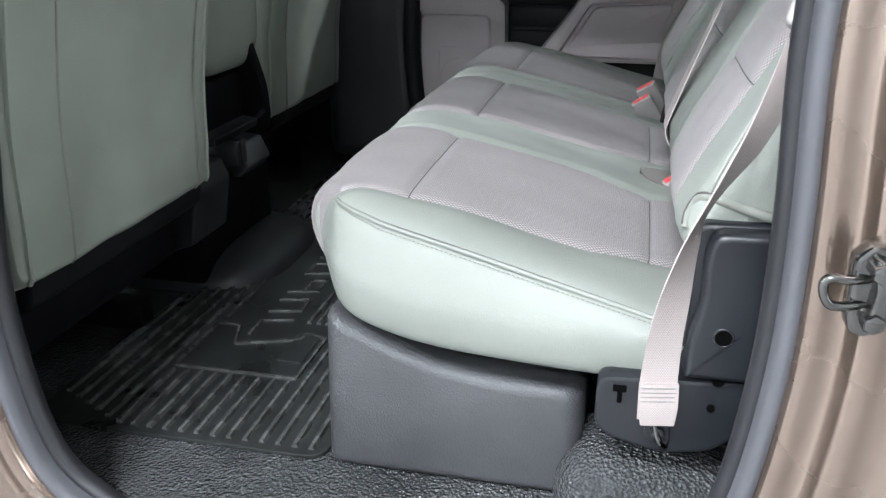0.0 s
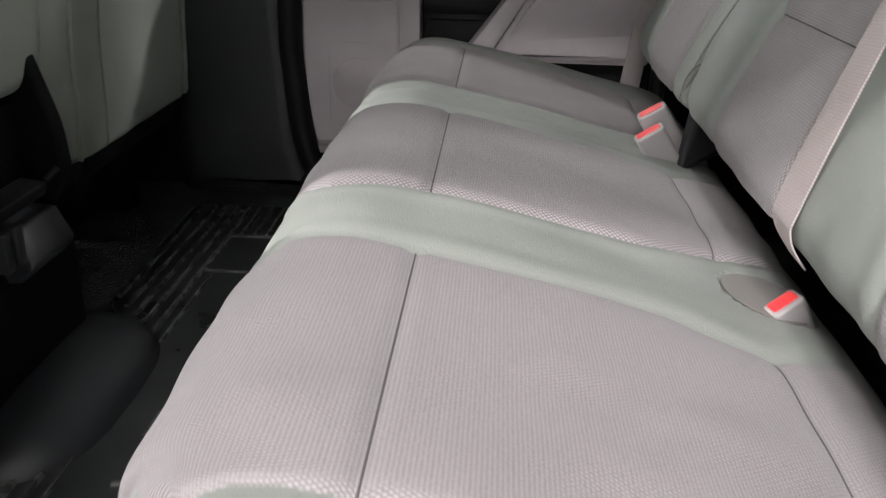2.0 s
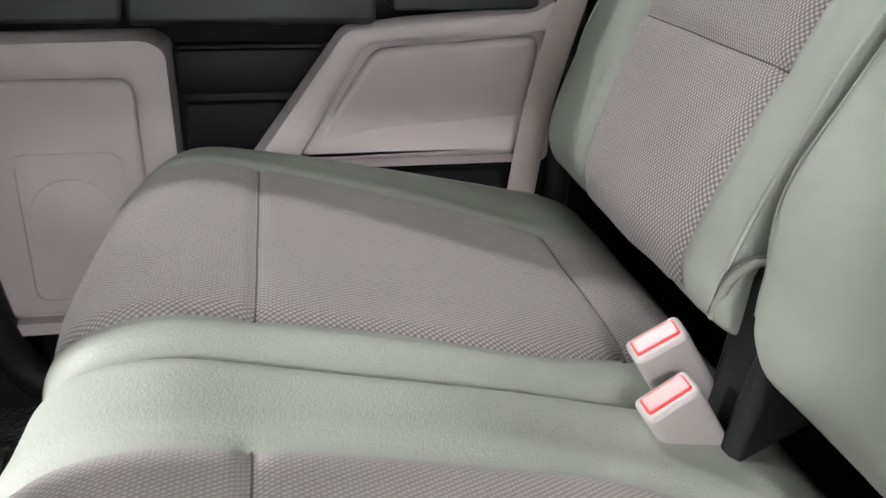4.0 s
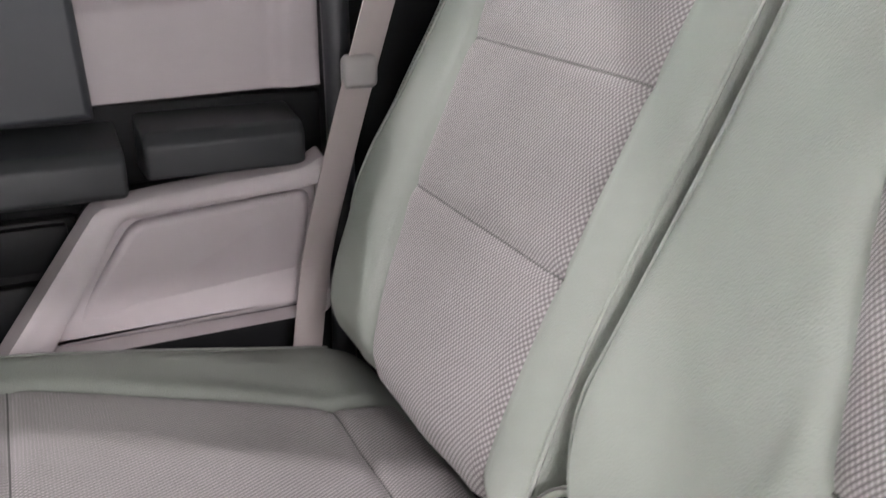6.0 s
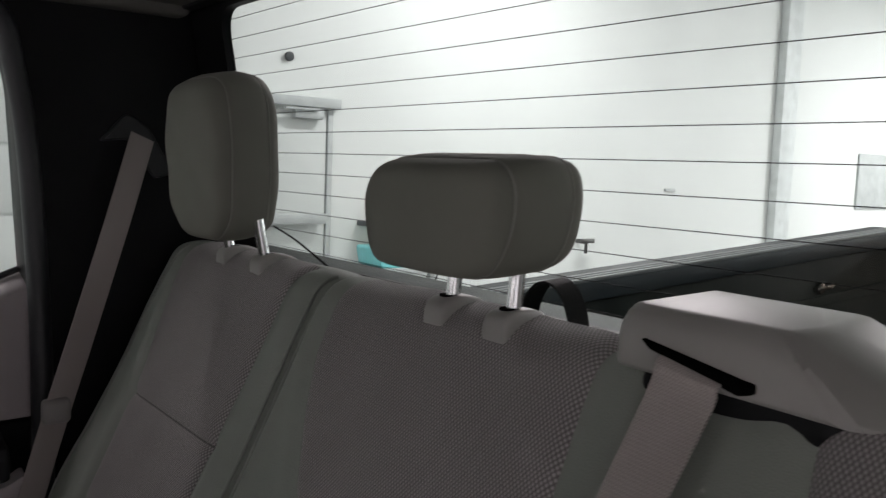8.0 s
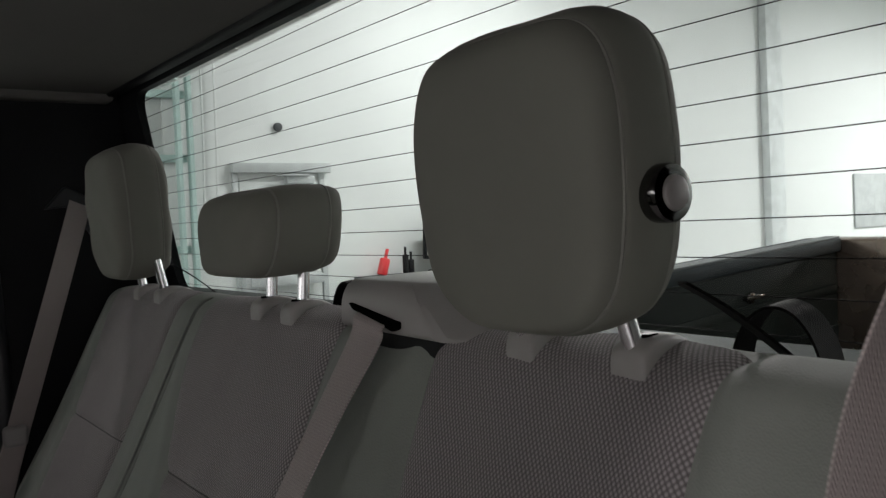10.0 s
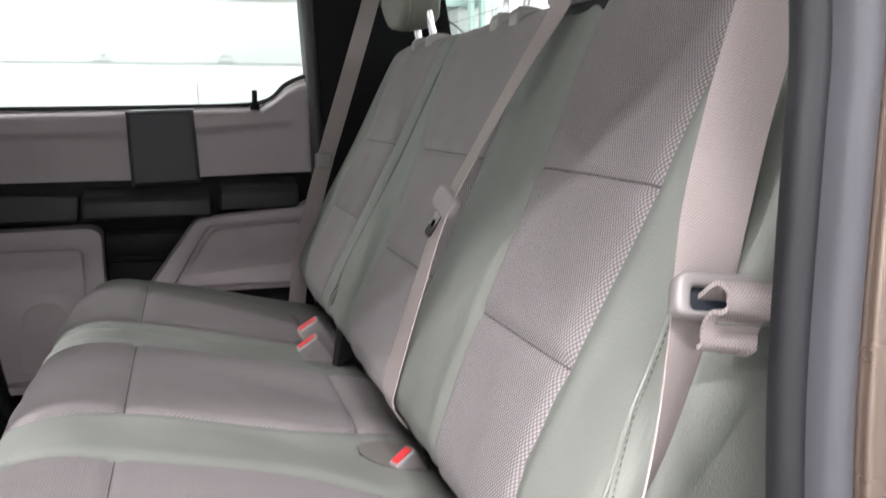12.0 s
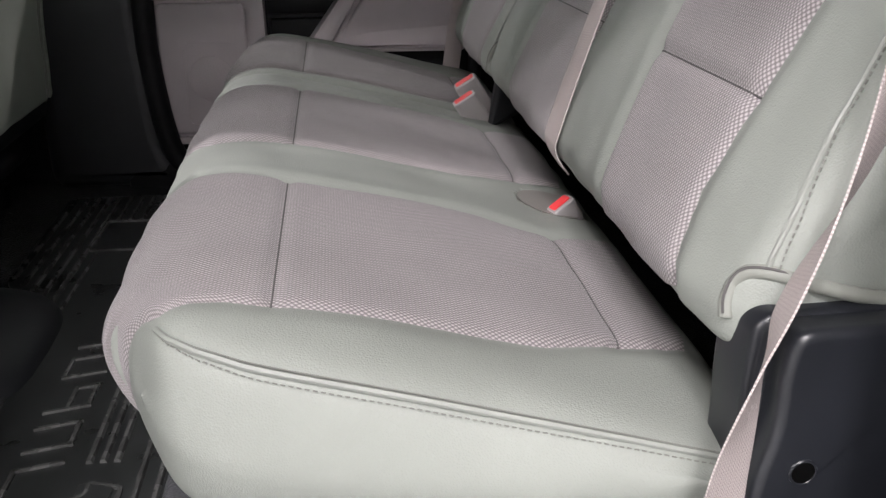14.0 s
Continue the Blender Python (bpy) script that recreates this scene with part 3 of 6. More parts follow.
lone("headliner_side", box(-1.5, 0.715, 1.52, 1.60, 1.272, 1.30, 0.010, 3), LINER, "dark headliner edge over the far doors", "ceiling", kind="structure")

# far side: sills, pillars and the rear door
lone("wall_front", box(-1.56, -1.5, -0.14, 1.63, 0.05, 0.75, 0.01), BLACK, "black front bulkhead of the cab", "wall", kind="structure")
lone("front_door_near", box(-1.5, -0.33, -0.15, -0.06, 0.05, 0.80, 0.02), BLACK, "dark front door trim on the open side", "door", kind="structure")
lone("pillar_trim_b_near", prism(round_poly([(-0.47, 0.1), (-0.30, 0.1), (-0.30, 0.6), (-0.27, 0.9), (-0.21, 1.3), (-0.42, 1.3), (-0.47, 0.6)], 0.02), -0.15, -0.06, "y", 0.01, 3), CHARCOAL, "charcoal plastic centre pillar trim", "pillar", kind="structure")
lone("dashboard", box(-1.5, -1.05, -0.1, 1.6, 0.35, 0.95, 0.06, 4), BLACK, "black dashboard in front of the front seats", "dashboard", kind="structure")
lone("front_door_panel", box(-1.5, -0.42, 1.56, 1.66, 0.06, 0.78, 0.02), BLACK, "dark closed front passenger door trim", "door", kind="structure")
pil = [(-0.47, 0.1), (-0.16, 0.1), (-0.205, 0.2), (-0.225, 0.5), (-0.2, 0.9), (-0.14, 1.3), (-0.40, 1.3), (-0.47, 0.6)]
lone("pillar_trim_b", prism(round_poly(pil, 0.045, 6), 1.50, 1.66, "y", 0.040, 6), CHARCOAL, "charcoal plastic centre pillar trim", "pillar", kind="structure")
lone("pillar_seal_b", tube(spline([(-0.10, 1.50, 0.125), (-0.155, 1.505, 0.14), (-0.195, 1.51, 0.20), (-0.218, 1.515, 0.35), (-0.222, 1.515, 0.5), (-0.20, 1.525, 0.9), (-0.14, 1.53, 1.27)], 8), 0.024, 12), BLACK, "black rubber door seal on the far pillar", "seal", kind="structure")
cp = [(0.50, 0.1), (0.80, 0.1), (0.80, 0.88), (0.735, 1.31), (0.44, 1.31), (0.475, 1.15), (0.495, 0.8)]
lone("pillar_trim_c", prism(round_poly(cp, 0.02), 1.555, 1.66, "y", 0.012, 3), BLACK, "black plastic rear pillar trim", "pillar", kind="structure")
lone("pillar_seal_c", tube(spline([(0.50, 1.545, 0.2), (0.505, 1.545, 0.6), (0.498, 1.55, 0.9), (0.475, 1.552, 1.15), (0.42, 1.55, 1.27), (0.2, 1.55, 1.275), (-0.13, 1.55, 1.275)], 8), 0.016, 10), SEAL, "black rubber door seal on the far rear pillar", "seal", kind="structure")
lone("sill_far", box(-0.3, 0.52, 1.50, 1.66, 0.05, 0.16, 0.02), BLACK, "black door sill trim", "sill", kind="structure")
lone("roof_rail_far", box(-1.5, 0.5, 1.555, 1.66, 1.27, 1.325, 0.01), BLACK, "black roof rail trim over the far doors", "trim", kind="structure")

dr = thing("door_2", (0.15, 1.6, 0.15), "closed grey and black rear passenger door", "door", kind="structure")
shell = [(-0.25, 0.15), (0.5, 0.15), (0.51, 0.80), (0.385, 0.79), (-0.25, 0.77)]
wpart("door_shell", prism(round_poly(shell, 0.01), 1.615, 1.66, "y", 0.004), BLACK, dr)
up = [(-0.235, 0.635), (0.495, 0.655), (0.505, 0.86), (0.49, 0.872), (0.445, 0.853), (0.385, 0.812), (-0.235, 0.80)]
wpart("upper_core", prism(inset_outline(round_poly(up, 0.012), 0.006), 1.606, 1.645, "y", 0.004), BLACK, dr)


def ease(v):
    v = np.clip(v, 0, 1)
    return v * v * (3 - 2 * v)


def door_face(x0, x1, recess):
    """Moulded upper trim: a sloped ledge under the glass and a softly sunk field; recess is (left, right, top left, top right)."""
    xs = np.r_[x0, np.linspace(x0 + 0.001, x1 - 0.001, 90), x1]
    out = []
    for i, x in enumerate(xs):
        top = np.interp(x, [-0.235, 0.385, 0.415, 0.445, 0.47, 0.49, 0.505], [0.800, 0.812, 0.830, 0.853, 0.866, 0.872, 0.868])
        foot = 0.635 + 0.0274 * (x + 0.235)
        zz = np.r_[foot, np.linspace(foot + 0.002, top, 60)]
        sunk = ease((np.interp(x, recess[:2], recess[2:]) - zz) / 0.020) * ease((recess[1] - x) / 0.022) * ease((x - recess[0]) / 0.012)
        side = 0.016 * (1 - np.sqrt(1 - np.clip((x - (x1 - 0.016)) / 0.016, 0, 1) ** 2)) if x1 > 0.4 else 0.0
        yy = 1.583 + 0.010 * sunk + side + 0.055 * np.clip(1 - (top - zz) / 0.024, 0, 1) ** 2.2
        yy[0] = 1.62
        if i in (0, len(xs) - 1):
            yy = np.maximum(yy, 1.62)
        out.append(np.stack([np.full_like(zz, x), yy, zz], 1))
    return grid("upper_trim", np.array(out))


wpart("upper_trim", door_face(0.232, 0.505, (0.20, 0.462, 0.762, 0.776)), PANEL, dr, "light grey upper door trim")
wpart("upper_trim", door_face(-0.235, 0.10, (-0.19, 0.13, 0.754, 0.758)), PANEL, dr, "light grey upper door trim")
wpart("grey_band", prism(round_poly([(0.095, 0.632), (0.243, 0.637), (0.235, 0.803), (0.09, 0.80)], 0.004), 1.574, 1.64, "y", 0.012, 4), PANEL_GREY, dr, "dark grey band across the door trim")
wpart("arm_recess", box(-0.235, 0.50, 1.592, 1.62, 0.53, 0.65, 0.006), BLACK, dr)
wpart("front_grip", prism(round_poly([(-0.20, 0.56), (-0.02, 0.56), (-0.015, 0.618), (-0.20, 0.622)], 0.01), 1.57, 1.60, "y", 0.006), CHARCOAL, dr)
arm = [(1.60, 0.565), (1.514, 0.567), (1.506, 0.573), (1.507, 0.606), (1.516, 0.618), (1.60, 0.634)]
wpart("armrest", prism(round_poly(arm, 0.004), -0.005, 0.262, "x", 0.006, 3), CHARCOAL, dr, "charcoal padded door armrest")
wpart("rear_grip", prism(round_poly([(1.60, 0.577), (1.522, 0.580), (1.519, 0.616), (1.530, 0.630), (1.60, 0.640)], [0.004, 0.005, 0.004, 0.004, 0.004], 5), 0.282, 0.456, "x", 0.006, 3), CHARCOAL, dr)
low = [(-0.215, 0.20), (0.035, 0.20), (0.03, 0.54), (0.01, 0.552), (-0.215, 0.548)]
wpart("front_lower_trim", prism(round_poly(low, 0.02), 1.530, 1.62, "y", 0.006, 3), PANEL, dr, "light grey lower door trim")
wpart("front_lower_frame", rim(round_poly(low, 0.02), round_poly([(-0.205, 0.215), (0.008, 0.215), (0.004, 0.512), (-0.008, 0.522), (-0.205, 0.519)], 0.018), 1.510, 1.535, lambda a, b, d: (a, d, b)), PANEL, dr)
wpart("front_lower_inset", prism(round_poly([(-0.200, 0.22), (-0.006, 0.22), (-0.010, 0.508), (-0.200, 0.508)], 0.02), 1.520, 1.535, "y", 0.008, 4), PANEL, dr)
spk = wpart("speaker_frame", rim(round_poly([(-0.155, 0.235), (-0.03, 0.235), (-0.03, 0.425), (-0.155, 0.425)], 0.02), round_poly([(-0.148, 0.242), (-0.037, 0.242), (-0.037, 0.418), (-0.148, 0.418)], 0.016), 1.5165, 1.522, lambda a, b, d: (a, d, b)), PANEL, dr)
under(part("speaker_grille", cyl(0.05, (-0.092, 1.5165, 0.345), (-0.092, 1.522, 0.345), 32, 0.003), GRILLE), spk)
wpart("pocket", merge(box(0.03, 0.21, 1.575, 1.62, 0.2, 0.535, 0.006), box(0.035, 0.20, 1.565, 1.59, 0.478, 0.53, 0.004), box(0.04, 0.2, 1.56, 1.59, 0.40, 0.468, 0.006)), BLACK, dr, "black open door pocket")
rear_o = [(0.105, 0.40), (0.225, 0.563), (0.30, 0.572), (0.45, 0.583), (0.475, 0.60), (0.475, 0.40)]
rear_i = [(0.168, 0.4005), (0.254, 0.543), (0.30, 0.547), (0.436, 0.552), (0.469, 0.556), (0.469, 0.4005)]


def soft_rim(outer, inner, d0, d1):
    """A rounded moulding between two outlines with as many corners; d0 is its crest."""
    o, n = np.array(outer), np.array(inner)
    rows = []
    for t in np.linspace(0, 1, 9):
        q = o + (n - o) * t
        d = d1 + (d0 - d1) * (1 - abs(2 * t - 1) ** 3.5) ** (1 / 3.5)
        rows.append(np.stack([q[:, 0], np.full(len(q), d), q[:, 1]], 1))
    return grid("moulding", np.array(rows), None, False, True)


wpart("rear_lower_trim", prism(inset_outline(round_poly(rear_o, 0.012), 0.006), 1.534, 1.545, "y", 0.002), PANEL, dr, "light grey lower door trim")
wpart("rear_lower_core", prism(inset_outline(round_poly(rear_o, 0.012), 0.010), 1.545, 1.62, "y", 0), BLACK, dr)
wpart("rear_lower_frame", soft_rim(round_poly(rear_o, 0.012), round_poly(rear_i, 0.012), 1.505, 1.537), PANEL, dr)
inset = prism(round_poly([(0.170, 0.396), (0.262, 0.537), (0.45, 0.549), (0.462, 0.540), (0.456, 0.396)], [0.010, 0.016, 0.03, 0.03, 0.02], 6), 1.520, 1.54, "y", 0.012, 4)
for v in inset.verts:
    v.co.y += 0.022 * (0.55 - v.co.z) / 0.15 - 0.004 + 5.6 * max(0, v.co.x - 0.415) ** 2
wpart("rear_lower_inset", inset, PANEL, dr)
wpart("bottom_strip", box(-0.235, 0.5, 1.57, 1.62, 0.15, 0.40, 0.006), BLACK, dr)
gl = wpart("pane", box(-0.2, 0.485, 1.628, 1.632, 0.8, 1.28, 0), GLASS, dr)
gl.visible_shadow = False
wpart("belt_seal", tube(spline([(-0.235, 1.625, 0.804), (0.2, 1.625, 0.808), (0.385, 1.625, 0.817), (0.445, 1.625, 0.858), (0.49, 1.625, 0.878)], 8), 0.005, 8), SEAL, dr)
wpart("lock_pin", merge(cyl(0.006, (0.371, 1.595, 0.80), (0.371, 1.595, 0.845), 12, 0.002), cyl(0.011, (0.371, 1.595, 0.80), (0.371, 1.595, 0.818), 14, 0.002)), BLACK, dr, "black door lock pin")

# near side: opening with its seal, jambs and the painted body
loop = [(-0.216, 0.608), (-0.238, 0.401), (-0.216, 0.226), (-0.163, 0.158), (-0.078, 0.131), (0.161, 0.126), (0.361, 0.131), (0.445, 0.179), (0.479, 0.26), (0.496, 0.398), (0.4965, 0.531), (0.490, 0.66), (0.491, 0.78), (0.4915, 0.831), (0.485, 0.885), (0.470, 0.94), (0.442, 1.10), (0.37, 1.21), (0.1, 1.235), (-0.11, 1.23), (-0.18, 1.13), (-0.205, 0.9)]
lp = spline(loop, 6, True)


def loop_ring(profile, name):
    """Sweeps a cross-section (outward, across) round the door opening."""
    c = lp.mean(0)
    profile = spline(profile, 4, True)
    tan = np.roll(lp, -1, 0) - np.roll(lp, 1, 0)
    tan /= np.linalg.norm(tan, axis=1)[:, None]
    nor = np.stack([tan[:, 1], -tan[:, 0]], 1)
    if ((lp - c) * nor).sum() < 0:
        nor = -nor
    pts = np.stack([np.stack([lp[:, 0] + o * nor[:, 0], np.full(len(lp), y), lp[:, 1] + o * nor[:, 1]], 1) for o, y in profile], 1)
    return grid(name, pts, None, True, True)


lone("opening_trim", loop_ring([(0.0, -0.0960), (0.002, -0.1040), (0.008, -0.1090), (0.016, -0.1070), (0.018, -0.0960), (0.06, -0.0580), (0.05, -0.0540), (0.006, -0.0860)], "opening_trim"), TRIMG, "black plastic trim round the door opening", "trim", kind="structure")
lone("door_seal", loop_ring([(0.012, -0.1020), (0.012, -0.1180), (0.016, -0.1250), (0.022, -0.1270), (0.028, -0.1220), (0.029, -0.1020)], "door_seal"), SEALG, "black rubber seal round the door opening", "seal", kind="structure")
lone("body_jamb", loop_ring([(0.026, -0.1020), (0.028, -0.1290), (0.032, -0.1340), (0.038, -0.1360), (0.048, -0.1350), (0.055, -0.1370), (0.061, -0.1450), (0.066, -0.1530), (0.076, -0.1570), (0.090, -0.1560), (0.102, -0.1590), (0.114, -0.1700), (0.126, -0.1840), (0.14, -0.1960), (0.16, -0.2030), (0.22, -0.2080), (0.22, -0.1760), (0.11, -0.0960)], "body_jamb"), PAINT, "bronze painted door jamb of the truck", "car body", kind="structure")
lone("pillar_trim_near", box(0.54, 0.80, -0.12, -0.06, 0.1, 1.3, 0.01), BLACK, "black inner rear pillar trim", "pillar", kind="structure")
lone("sill_near", box(-0.5, 0.56, -0.16, -0.02, -0.02, 0.095, 0.02), BLACK, "black door sill plate", "sill", kind="structure")

st = thing("door_striker", (0.555, -0.15, 0.505), "plated steel door striker loop on the painted jamb", "striker")
pl = [(0.548, 0.470), (0.560, 0.466), (0.574, 0.476), (0.578, 0.50), (0.572, 0.534), (0.556, 0.540), (0.545, 0.528), (0.545, 0.483)]
wpart("plate", prism(round_poly(pl, 0.004), -0.172, -0.150, "y", 0.003), GALV, st)
wpart("shroud", prism(round_poly([(0.556, 0.474), (0.570, 0.480), (0.574, 0.50), (0.567, 0.530), (0.556, 0.533), (0.560, 0.505)], 0.003), -0.182, -0.170, "y", 0.003), GALV, st)
wpart("loop", tube(spline([(0.566, -0.165, 0.4935), (0.540, -0.176, 0.4925), (0.530, -0.178, 0.4945), (0.525, -0.178, 0.504), (0.525, -0.178, 0.512), (0.531, -0.178, 0.515), (0.542, -0.176, 0.5135), (0.566, -0.165, 0.514)], 6), 0.0038, 12), GALV, st)
for bz in (0.483, 0.522):
    wpart("bolt", cyl(0.008, (0.562, -0.186, bz), (0.562, -0.17, bz), 6, 0.002), GALV, st)

# load bed behind the window
bed = thing("truck_bed", (2.4, 0.745, -0.1), "truck load bed with black rail caps behind the cab", "truck bed")
RISE = 0.064
def risen(bm):
    """Tilts a bed side up towards the tailgate."""
    for v in bm.verts:
        if v.co.z > 0.4:
            v.co.z += RISE * (v.co.x - 1.68)
    return bm


for ya, yb, inner in ((1.60, 1.70, 1.60), (-0.21, -0.11, -0.11)):
    sg = -1 if inner == ya else 1
    wpart("bed_side", risen(box(0.95, 3.3, ya, yb, 0.1, 0.752, 0.01)), BEDM, bed)
    wpart("rail_cap", risen(merge(box(0.95, 3.3, ya - 0.02, yb + 0.02, 0.752, 0.802, 0.008))), RAILD, bed, "dark slate plastic bed rail cap")
    for k in range(3):
        yy = inner + sg * (0.014 - 0.022 * k)
        wpart("rail_ridge", risen(box(0.96, 3.29, yy - 0.006, yy + 0.006, 0.800, 0.810, 0.003)), RAILM, bed, "pale grey ridge on the rail cap")
    for hx in (1.75, 2.75):
        wpart("tie_down", risen(merge(cyl(0.020, (hx, inner, 0.66), (hx, inner + sg * 0.018, 0.66), 16, 0.004), box(hx - 0.03, hx + 0.07, min(inner, inner + sg * 0.02), max(inner, inner + sg * 0.02), 0.652, 0.668, 0.004))), GALV, bed, "plated steel tie-down hook")
    for rz in (0.30, 0.45, 0.60):
        wpart("side_rib", risen(box(0.97, 3.28, min(inner, inner + sg * 0.012), max(inner, inner + sg * 0.012), rz, rz + 0.035, 0.005)), BEDM, bed)
wpart("bed_floor", box(0.95, 3.3, -0.11, 1.6, 0.05, 0.1, 0.004), BEDM, bed)
wpart("bed_front", box(0.90, 0.95, -0.2, 1.7, 0.05, 0.78, 0.01), PAINT, bed)
wpart("tailgate", risen(box(3.3, 3.38, -0.2, 1.7, 0.05, 0.80, 0.02)), PAINT, bed)

# ---------------------------------------------------------------- rear seats
class Sweep:
    """A closed side profile (x, z) swept across the cab, with rounded ends."""

    def __init__(self, control, y0, y1, r0, r1, tuck=None, n=14):
        self.p = spline(control, n, True)
        t = np.roll(self.p, -1, 0) - np.roll(self.p, 1, 0)
        t /= np.linalg.norm(t, axis=1)[:, None]
        self.n = np.stack([t[:, 1], -t[:, 0]], 1)
        if ((self.p - self.p.mean(0)) * self.n).sum() < 0:
            self.n = -self.n
        self.y0, self.y1, self.r0, self.r1, self.tuck = y0, y1, r0, r1, tuck
        self.dome = 0.0
        self.extra = []
        ang = np.arctan2(t[:, 1], t[:, 0])
        turn = (np.roll(ang, -1) - ang + np.pi) % (2 * np.pi) - np.pi
        turn = turn * np.sign(turn.sum())
        ds = np.linalg.norm(np.roll(self.p, -1, 0) - self.p, axis=1)
        lim = np.where(turn > 1e-4, 0.7 * ds / np.maximum(turn, 1e-4), 1.0)
        lim = np.min([np.roll(lim, k) for k in range(-5, 6)], axis=0).clip(0.008, 0.1)
        wide = 34 if isinstance(r0, np.ndarray) or isinstance(r1, np.ndarray) else 20
        self.lim = np.mean([np.roll(lim, k) for k in range(-wide, wide + 1)], axis=0)
        self.s = np.arange(len(self.p))
        self.len = np.r_[0, np.cumsum(np.linalg.norm(np.diff(self.p, axis=0), axis=1))]

    def inset(self, y):
        out = np.zeros_like(y)
        for d, r in ((y - self.y0, self.r0), (self.y1 - y, self.r1)):
            if isinstance(r, np.ndarray):
                out = np.maximum(out, np.interp(d, r[:, 0], r[:, 1]))
            else:
                q = np.clip((r - d) / r, 0, 1)
                out = np.maximum(out, r * (1 - (1 - q**2.2) ** (1 / 2.2)))
        return out

    def core(self, p):
        """The middle line of the padding beside a profile point."""
        u = (p[..., 0] - 0.25) / 0.185
        mx = 0.25 + 0.185 * u / (1 + np.abs(u) ** 6) ** (1 / 6)
        return np.stack([mx, 0.383 - 0.12 * (mx - 0.07)], -1)

    def at(self, s, y, off=0.0, flat=False):
        """Places for profile positions s (in profile steps) and widths y."""
        s, y = np.broadcast_arrays(np.asarray(s, float), np.asarray(y, float))
        k = len(self.p)
        i = np.floor(s).astype(int) % k
        f = (s - np.floor(s))[..., None]
        p = self.p[i] * (1 - f) + self.p[(i + 1) % k] * f
        n = self.n[i] * (1 - f) + self.n[(i + 1) % k] * f
        lim = self.lim[i] * (1 - f[..., 0]) + self.lim[(i + 1) % k] * f[..., 0]
        ins = self.inset(y)
        if isinstance(self.r0, np.ndarray) or isinstance(self.r1, np.ndarray):
            low = 0.5 - 0.5 * np.tanh(n[..., 1] / 0.45)
            d = y - self.y0 if isinstance(self.r0, np.ndarray) else self.y1 - y
            r = 0.014
            under_ins = r * (1 - np.sqrt(1 - np.clip((r - d) / r, 0, 0.999) ** 2))
            ins = np.where(d < 0.2, ins * (1 - low) + under_ins * low, ins)
            core = self.core(p)
            g = ins / 0.066 * (1 - 0.4 * (0.5 - 0.5 * np.tanh((p[..., 0] - 0.03) / 0.03)))
            q = p + n * (off * np.ones_like(ins))[..., None] + (core - p) * (g / (1 + (g / (0.72 - 0.24 * low)) ** 6) ** (1 / 6))[..., None]
            w, v = np.clip(1 - d / 0.18, 0, 1), np.clip(1 - d / 0.40, 0, 1)
            q[..., 0] += (0.013 * w * w * (3 - 2 * w) + 0.011 * v * v * (3 - 2 * v)) * np.clip((0.07 - q[..., 0]) / 0.07, 0, 1)
        else:
            ins = ins * (1 - 0.65 * (0.5 + 0.5 * np.tanh((n[..., 0] - n[..., 1]) / 0.4)))
            q = p + n * (off - ins * np.minimum(1, lim / max(self.r0, self.r1)))[..., None]
        yy = y + (self.tuck(q[..., 0], q[..., 1], y) if self.tuck and not flat else 0)
        return np.stack([q[..., 0], yy, q[..., 1]], -1)

    def arc(self, s):
        return np.interp(s, self.s, self.len)

    def ys(self, n=110):
        c = 1 - np.cos(np.linspace(0, np.pi / 2, 14))
        r0, r1 = [r[-1, 0] if isinstance(r, np.ndarray) else r for r in (self.r0, self.r1)]
        a, b = self.y0 + r0 * c, self.y1 - r1 * c
        return np.unique(np.r_[a, np.linspace(self.y0 + r0, self.y1 - r1, n)[1:-1], b[::-1], self.extra])

    def body(self, name, bulge=None):
        y = self.ys()
        s = self.s
        S, Y = np.meshgrid(s, y, indexing="xy")
        off = bulge(self, S, Y) if bulge else 0.0
        pts = self.at(S, Y, off)
        uv = np.stack([np.broadcast_to(self.len, S.shape), Y], -1)
        ends = []
        pair = (2 * int(np.argmin(self.p[:, 0])) - np.arange(len(self.p))) % len(self.p)
        raw = self.at(S, Y, off, True)
        for ring, sg in ((raw[0], -1), (raw[-1], 1)):
            c = ring.mean(0)
            long = isinstance(self.r0 if sg < 0 else self.r1, np.ndarray)
            rows = []
            for k, f in ((0.12, 0.1), (0.3, 0.2), (0.5, 0.3), (0.7, 0.4), (0.88, 0.5)):
                r = ring + (ring[pair] - ring) * f if long else ring + (c - ring) * k
                if self.tuck:
                    r[:, 1] += self.tuck(r[:, 0], r[:, 2], r[:, 1])
                r[:, 1] += sg * self.dome * (math.sin(math.pi * f) if long else 1 - (1 - k) ** 2)
                rows.append(r)
            ends.append(np.array(rows))
        pts = np.concatenate([ends[0][::-1], pts, ends[1]])
        uv = np.concatenate([uv[:1]] * 5 + [uv] + [uv[-1:]] * 5)
        w = np.zeros(len(pts))
        w[:24] = np.linspace(1, 0, 24)
        w = np.maximum(w, w[::-1])[1:-1, None, None]
        for _ in range(10 if isinstance(self.r0, np.ndarray) or isinstance(self.r1, np.ndarray) else 12):
            q = (pts[:-2] + pts[2:] + np.roll(pts, 1, 1)[1:-1] + np.roll(pts, -1, 1)[1:-1]) / 4
            pts[1:-1] += 0.6 * w * (q - pts[1:-1])
        for a, b, r in ((0, 1, self.r0), (-1, -2, self.r1)):
            if isinstance(r, np.ndarray):
                pts[a] = (pts[a] + pts[a][pair]) / 2
                continue
            pts[a] = (pts[b] + pts[b].mean(0)) / 2
            pts[a, :, 1] = pts[b, :, 1].mean() + (0.0008 if a else -0.0008)
